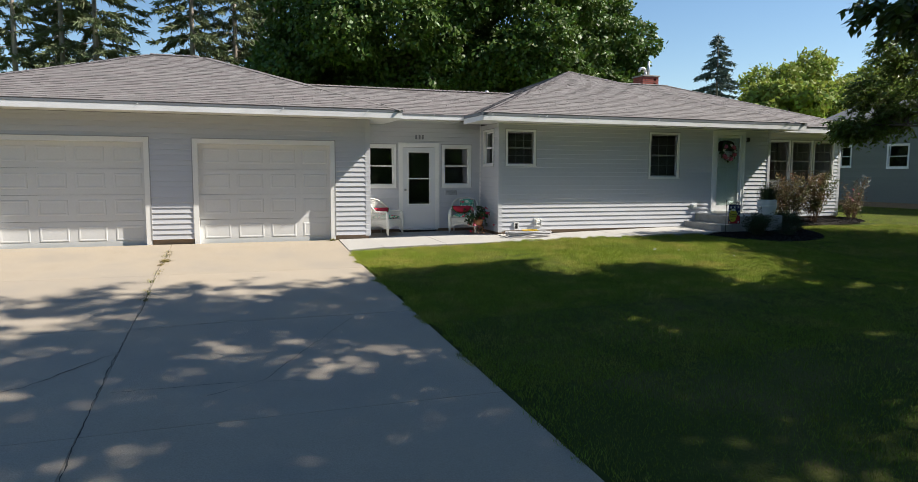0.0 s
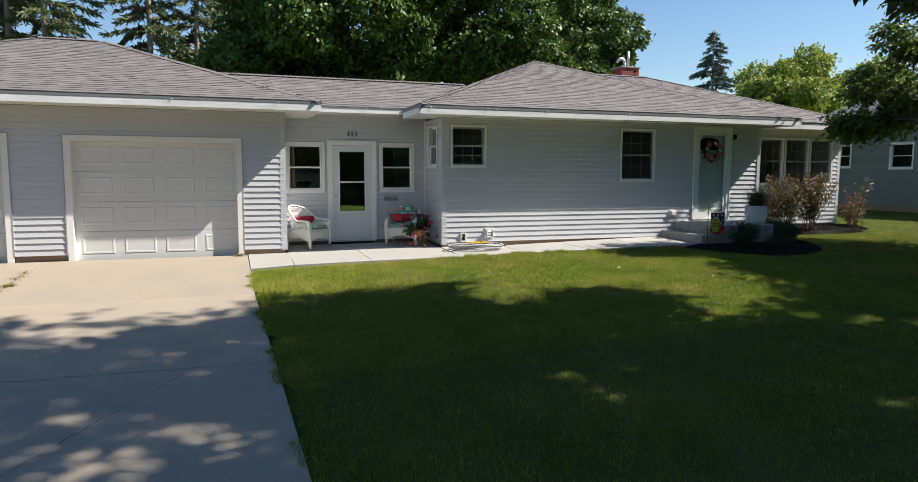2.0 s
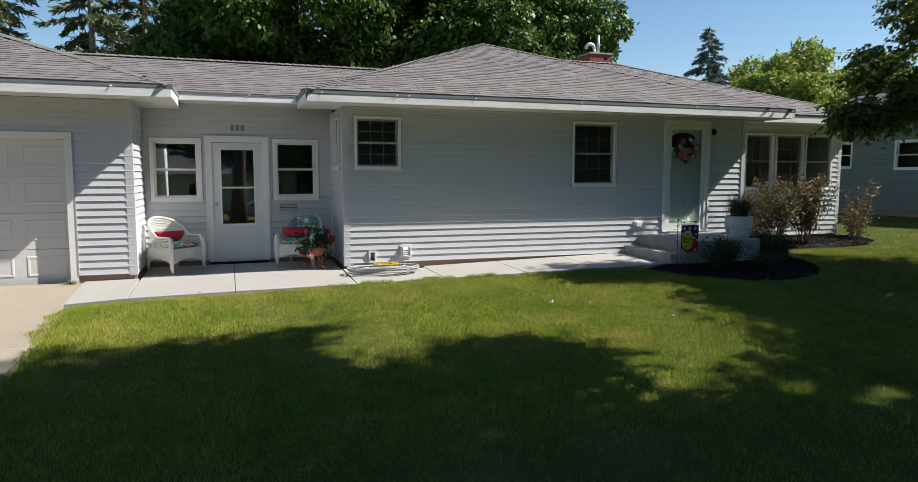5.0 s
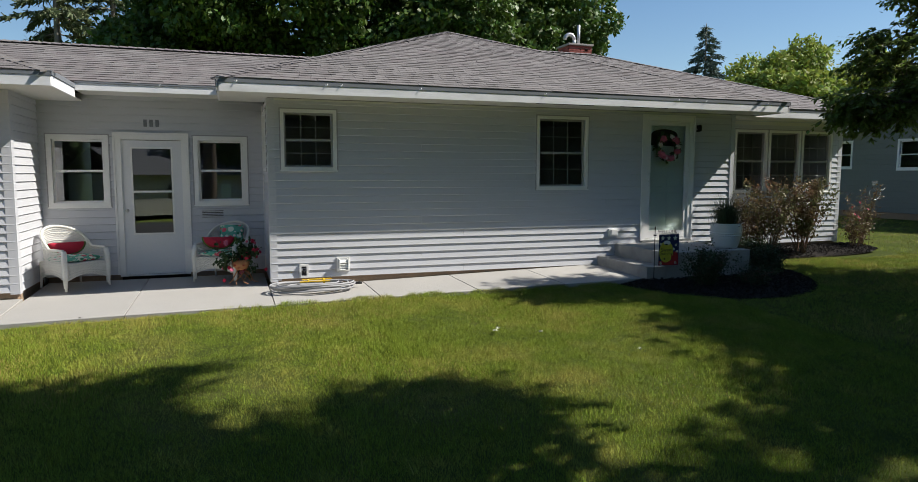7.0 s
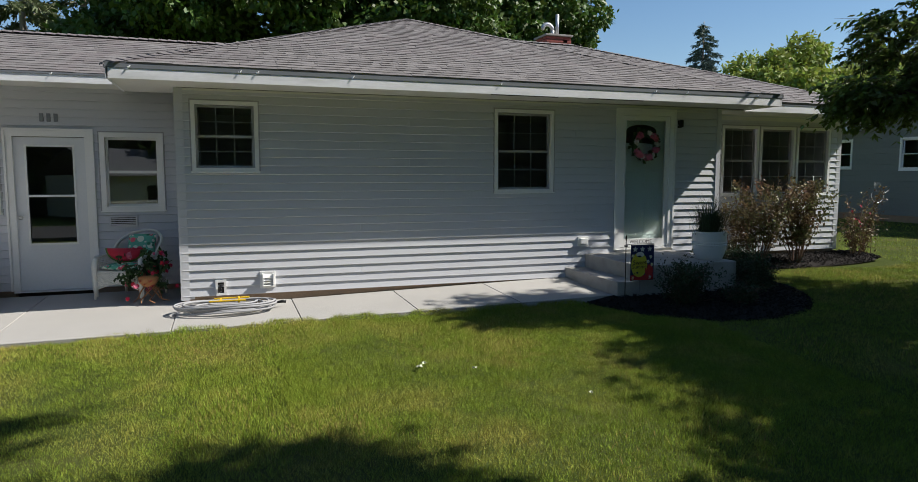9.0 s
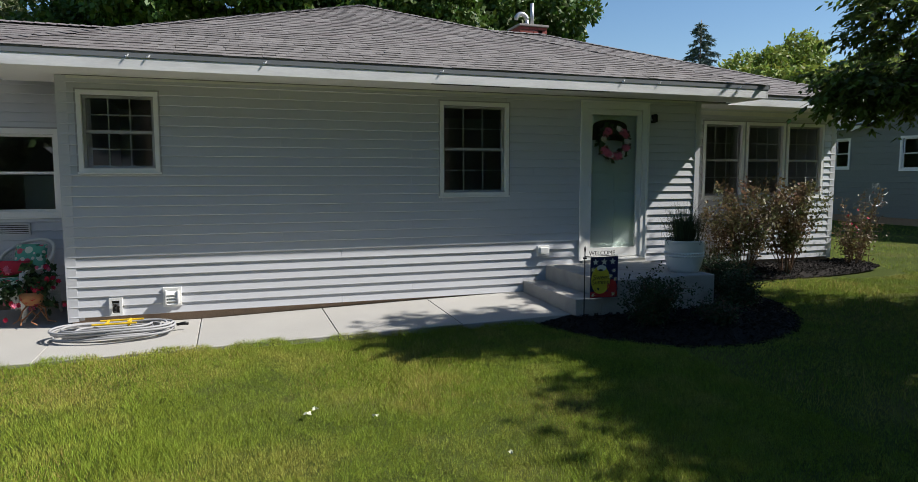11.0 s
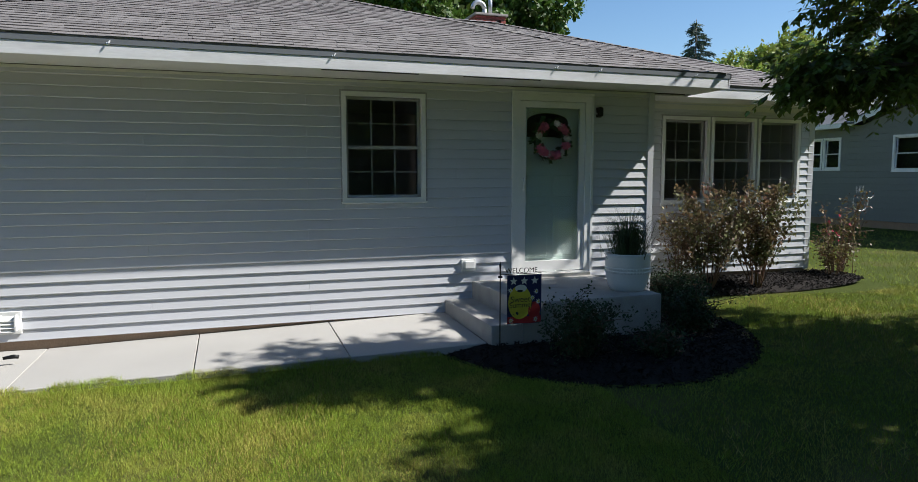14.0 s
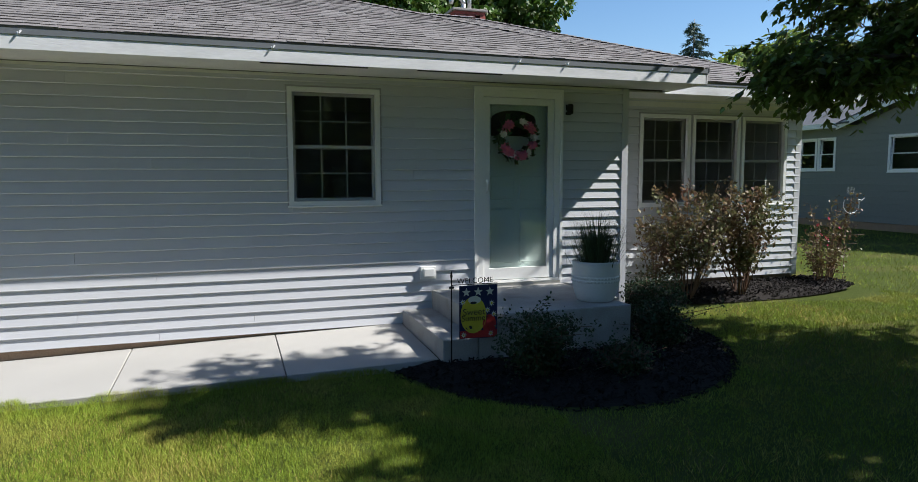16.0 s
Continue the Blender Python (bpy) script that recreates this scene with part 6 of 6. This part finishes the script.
shrub("rose_bush", "leggy rose bush with bronze-green leaves", (10.3, 0.28, 0.05), 1.38, 0.74, 20, 3300, 0.062, ROSE, 52, bare=0.36)
shrub("rose_bush", "leggy rose bush with bronze-green leaves", (8.95, 0.35, 0.03), 0.9, 0.4, 7, 500, 0.05, ROSE, 53)
shrub("barberry_bush", "thin reddish shrub with a few red blooms", (12.35, 0.75, 0.0), 1.25, 0.5, 14, 650, 0.05, ROSE_RED, 54, flowers_=(PETAL_RED, 10))
shrub("barberry_bush", "thin reddish shrub with a few red blooms", (12.0, 0.55, 0.0), 0.7, 0.35, 9, 600, 0.05, ROSE_RED, 55)
for k, (x, y, h, s, n) in enumerate(((6.15, -1.98, 0.52, 0.34, 2200), (7.75, -1.55, 0.42, 0.34, 2000), (8.3, -0.6, 0.42, 0.34, 1800), (8.75, 0.1, 0.36, 0.3, 1400), (6.9, -2.15, 0.25, 0.25, 700))):
    shrub("low_shrub", "low dark green shrub in the mulch bed", (x, y, ground_z(x, y)), h, s, 20, n * 3, 0.032, BOX, 60 + k, bare=0.15)
tuft(random.Random(2), (8.75, 0.25, 0.03), 260, 0.3, 0.25, 0.004, BLADE, thing("daylily_clump", (8.75, 0.25, 0.03), "low clump of grassy leaves by the wall", "plant"))

# ---- wire ornament ----
orn = thing("garden_ornament", (13.2, 1.2, -0.08), "thin wire bird ornament on a tall stake", "ornament")
bm = bmesh.new()
tube(bm, [(13.2, 1.2, -0.1), (13.2, 1.2, 0.95), (13.22, 1.2, 1.02)], 0.006, 6)
part("stake", bm, WOODY, orn)
bm = bmesh.new()
tube(bm, [(13.3 + 0.17 * math.cos(a), 1.2, 1.16 + 0.15 * math.sin(a)) for a in np.linspace(-3.6, 0.6, 26)], 0.006, 6)
tube(bm, [(13.44, 1.2, 1.24), (13.52, 1.2, 1.22), (13.58, 1.2, 1.26)], 0.006, 6)
part("body_wire", bm, STEEL, orn, "bright bent wire")
for k in range(6):
    bm = bmesh.new()
    tube(bm, [(13.2 + 0.035 * k, 1.2, 1.32), (13.19 + 0.03 * k, 1.2, 1.44)], 0.0018, 5)
    part("feather_wire", bm, STEEL, orn)

# ---- weeds, cracks and fallen leaves ----
WEED = material("olive_weed", (0.19, 0.19, 0.05), 0.8, var=0.2, scale=2, fine=30, bump=0, island=0.7, second=(0.28, 0.22, 0.09), patch=0.5, leaf=0.15)
for k, (y, n) in enumerate(((-0.9, 40), (-1.45, 160), (-1.9, 260), (-2.1, 160), (-2.9, 60), (-3.6, 90), (-4.4, 60), (-4.9, 110))):
    w = thing("weed_clump", (-7.5, y, ground_z(-7.5, y)), "green weeds growing in the driveway joint", "weeds", "weeds in the joint")
    rw = random.Random(k)
    for q in range(3):
        tuft(rw, (-7.5 + rw.gauss(0, 0.03), y + rw.gauss(0, 0.12), ground_z(-7.5, y) - 0.01), n // 4, 0.05, 0.08, 0.0035, WEED, w)
w = thing("weed_clump", (-4.1, -0.12, -0.1), "green weeds growing by the garage corner", "weeds")
tuft(random.Random(9), (-4.12, -0.14, -0.11), 90, 0.07, 0.12, 0.004, WEED, w)


def crack(points, width, seed):
    rng = random.Random(seed)
    bm = bmesh.new()
    left, right = [], []
    for (x0, y0), (x1, y1) in zip(points, points[1:]):
        n = max(3, int(math.hypot(x1 - x0, y1 - y0) / 0.08))
        for k in range(n):
            t = k / n
            x, y = x0 + (x1 - x0) * t + rng.gauss(0, 0.008), y0 + (y1 - y0) * t + rng.gauss(0, 0.012)
            w = width * rng.uniform(0.1, 0.9)
            dx_, dy_ = y1 - y0, -(x1 - x0)
            ln = math.hypot(dx_, dy_)
            z = ground_z(x, y) + 0.004
            left.append(bm.verts.new((x + dx_ / ln * w, y + dy_ / ln * w, z)))
            right.append(bm.verts.new((x - dx_ / ln * w, y - dy_ / ln * w, z)))
    for i in range(len(left) - 1):
        bm.faces.new((left[i], left[i + 1], right[i + 1], right[i]))
    part("crack", bm, CRACK, driveway)


crack([(-7.4, -6.45), (-6.2, -6.3), (-5.1, -6.33), (-4.0, -6.37)], 0.008, 1)
crack([(-4.75, -6.5), (-5.3, -7.4), (-6.0, -8.6), (-6.6, -8.9)], 0.006, 2)
crack([(-7.5, -7.3), (-8.2, -8.2), (-9.2, -8.6)], 0.009, 3)
crack([(-7.4, -8.55), (-6.3, -8.55), (-5.2, -8.75), (-4.0, -8.75)], 0.007, 4)
crack([(-7.5, -0.8), (-7.53, -3.1), (-7.47, -5.2), (-7.52, -7.6), (-7.48, -10.4), (-7.55, -14.0)], 0.009, 5)
PALE = material("pale_dry_leaf", (0.55, 0.56, 0.40), 0.8, var=0.15)
for k, (x, y) in enumerate(((2.20, -3.40), (2.26, -3.32), (2.67, -3.58), (3.4, -4.4))):
    bm = bmesh.new()
    z = ground_z(x, y) + 0.035
    r = 0.036 if k < 2 else 0.026
    ctr = bm.verts.new((x, y, z + 0.012))
    ring = [bm.verts.new((x + r * (1 if q % 2 else 0.55) * math.cos(math.tau * q / 10 + k), y + r * (1 if q % 2 else 0.55) * math.sin(math.tau * q / 10 + k), z + 0.01 * math.sin(q * 2))) for q in range(10)]
    for q in range(10):
        bm.faces.new((ctr, ring[q], ring[(q + 1) % 10]))
    solid("fallen_leaf", bm, PALE, "pale curled leaf lying on the grass", "leaf", "fallen leaves")

# ---- neighbouring house ----
SLATE = material("dark_grey_siding", (0.20, 0.215, 0.205), 0.6, var=0.08, scale=0.6, fine=12, bump=0.05, rand=0.05)
SLATEROOF = material("slate_grey_shingle", (0.10, 0.105, 0.115), 0.9, var=0.2, scale=1.0, fine=30, bump=0.4)
near_house = thing("neighbour_house", (23, 6, -0.1), "dark grey sided house with white windows next door", "house")
NM = wall_frame((23, 14.5, 0), -90)
n1a, n1b, n2 = (2.62, 3.46, 1.78, 2.93), (3.46, 4.22, 1.78, 2.93), (6.1, 7.25, 1.72, 2.9)
sided_wall(near_house, "dark grey lap siding", NM, 17.5, 0.15, 3.25, [(n1a[0] + 0.05, n1b[1] - 0.05, 1.83, 2.88), hole(n2)], mat=SLATE, course=0.2, proud=0.016)
for o in (n1a, n1b, n2):
    window(near_house, NM, *o, cols=1, rows=1, trim=0.09)
part("inner_wall", boxes((23.5, 23.55, 6.0, 13.0, 0.3, 3.2)), DARK, near_house)
part("foundation", boxes((23.02, 23.3, -3, 14.5, -0.4, 0.14)), BLOCK, near_house)
bm = bmesh.new()
a = [bm.verts.new((x, y, z)) for x in (23.0, 23.14) for y, z in ((9.6, 3.25), (-3.0, 3.25), (3.3, 5.3))]
bm.faces.new(a[:3])
bm.faces.new(a[3:][::-1])
for i in range(3):
    j = (i + 1) % 3
    bm.faces.new((a[i], a[3 + i], a[3 + j], a[j]))
part("gable_wall", bm, SLATE, near_house)
for y0, z0, y1, z1 in ((10.0, 3.13, 3.3, 5.36), (-3.5, 3.07, 3.3, 5.36)):
    bm = bmesh.new()
    sec = [(22.6, 0.0), (22.63, 0.0), (22.63, 0.2), (22.6, 0.2)]
    e = [[bm.verts.new((x, y, z + h)) for x, h in sec] for y, z in ((y0, z0), (y1, z1))]
    for i in range(4):
        bm.faces.new((e[0][i], e[0][(i + 1) % 4], e[1][(i + 1) % 4], e[1][i]))
    bm.faces.new(e[0])
    bm.faces.new(e[1])
    part("barge_board", bm, FASCIA, near_house)
plain_slope(near_house, [(22.6, 10.0, 3.36), (22.6, 3.3, 5.58), (31.0, 3.3, 5.58), (31.0, 10.0, 3.36)], SLATEROOF)
plain_slope(near_house, [(22.6, 3.3, 5.58), (22.6, -3.5, 3.3), (31.0, -3.5, 3.3), (31.0, 3.3, 5.58)], SLATEROOF)
plain_slope(near_house, [(22.55, 9.5, 3.36), (22.55, 15.0, 3.36), (28.5, 15.0, 5.5), (28.5, 9.5, 5.5)], SLATEROOF)
part("fascia", boxes((22.52, 22.55, 9.95, 15.0, 3.2, 3.36)), FASCIA, near_house)
part("soffit", boxes((22.55, 23.0, 9.95, 15.0, 3.22, 3.25)), SOFFIT, near_house)
for d in ((23.2, 31, -3, -2.86, -0.1, 3.25), (30.86, 31, -2.86, 14.36, -0.1, 3.25), (23.2, 31, 14.36, 14.5, -0.1, 3.25)):
    part("wall", boxes(d), SLATE, near_house)


# ---- across the street ----
ASPHALT = material("asphalt", (0.05, 0.05, 0.052), 0.9, var=0.25, scale=1.5, fine=90, bump=0.4)
road = solid("road", boxes((-120, 120, -32.5, -24.5, -1.7, -1.42)), ASPHALT, "grey asphalt street in front of the house", "road", kind="structure")
CARPAINT = material("silver_car_paint", (0.42, 0.44, 0.47), 0.3, metal=0.6, var=0.04)
RUBBER = material("tyre_rubber", (0.02, 0.02, 0.02), 0.85)
TINT = material("tinted_glass", (0.02, 0.025, 0.03), 0.08, var=0.02, bump=0, spec=0.8)


def parked_car(x, y, z):
    car = thing("car", (x, y, z), "silver saloon car parked across the street", "car")
    prof = [(-2.25, 0.35), (-2.25, 0.72), (-2.0, 0.88), (-1.2, 0.96), (-0.55, 1.40), (0.75, 1.43), (1.45, 1.02), (2.1, 0.95), (2.25, 0.75), (2.25, 0.35)]
    bm = bmesh.new()
    sides = []
    for w in (-0.86, 0.86):
        sides.append([bm.verts.new((x + px, y + w * (1 if pz < 1.0 else 0.8), z + pz)) for px, pz in prof])
    bm.faces.new(sides[0])
    bm.faces.new(sides[1][::-1])
    for i in range(len(prof)):
        j = (i + 1) % len(prof)
        bm.faces.new((sides[0][i], sides[1][i], sides[1][j], sides[0][j]))
    bmesh.ops.bevel(bm, geom=bm.edges[:], offset=0.06, segments=2, affect="EDGES")
    part("body", bm, CARPAINT, car, smooth=True)
    for w in (-1, 1):
        for pts in (((-1.0, 0.98), (-0.5, 1.33), (0.05, 1.36), (0.05, 1.0)), ((0.12, 1.0), (0.12, 1.36), (0.7, 1.36), (1.25, 1.02))):
            bm = bmesh.new()
            a = [bm.verts.new((x + px, y + w * (0.89 - 0.42 * (pz - 0.97)), z + pz)) for px, pz in pts]
            b_ = [bm.verts.new((v.co.x, v.co.y - w * 0.02, v.co.z)) for v in a]
            bm.faces.new(a)
            for i in range(4):
                bm.faces.new((a[i], a[(i + 1) % 4], b_[(i + 1) % 4], b_[i]))
            part("side_window", bm, TINT, car)
        for px in (-1.4, 1.38):
            m = Matrix.Translation((x + px, y + w * 0.72, z + 0.32)) @ Matrix.Rotation(radians(90), 4, "X")
            bm = bmesh.new()
            lathe(bm, [(0.2, -0.11), (0.3, -0.11), (0.32, -0.07), (0.32, 0.07), (0.3, 0.11), (0.2, 0.11)], 24)
            wheel = part("wheel", bm, RUBBER, car, smooth=True, m=m)
            bm = bmesh.new()
            lathe(bm, [(0.05, -0.125), (0.2, -0.115), (0.2, 0.115), (0.05, 0.125)], 16)
            part("rim", bm, STEEL, wheel, smooth=True, m=m)
    return car


parked_car(0.2, -29.5, -1.42)
CREAM = material("cream_siding", (0.50, 0.48, 0.42), 0.6, var=0.08, rand=0.04)
far_house = thing("opposite_house", (3.0, -45, -1.4), "cream low house across the street", "house")
FM = wall_frame((9.5, -41, 0), 180)
sided_wall(far_house, "cream lap siding", FM, 13.0, -1.3, 1.5, [hole((1.5, 3.3, -0.3, 0.9)), hole((5.0, 6.0, -1.25, 0.85)), hole((8.0, 10.5, -0.3, 0.9))], mat=CREAM, course=0.2)
window(far_house, FM, 1.5, 3.3, -0.3, 0.9, cols=2, rows=1)
window(far_house, FM, 8.0, 10.5, -0.3, 0.9, cols=3, rows=1)
part("door", boxes((5.05, 5.95, 0.02, 0.07, -1.3, 0.8)), AQUA, far_house, m=FM)
for dd in ((-3.5, 9.5, -49.2, -49.0, -1.4, 1.5), (-3.5, -3.3, -49.0, -41.15, -1.4, 1.5), (9.3, 9.5, -49.0, -41.15, -1.4, 1.5)):
    part("wall", boxes(dd), CREAM, far_house)
plain_slope(far_house, [(-4.1, -40.4, 1.5), (10.1, -40.4, 1.5), (10.1, -45.0, 3.4), (-4.1, -45.0, 3.4)], SLATEROOF)
plain_slope(far_house, [(-4.1, -49.6, 1.5), (-4.1, -45.0, 3.4), (10.1, -45.0, 3.4), (10.1, -49.6, 1.5)], SLATEROOF)

far_house.location, far_house.rotation_euler = (-4.0, -44, -1.4), (0, 0, radians(-38))
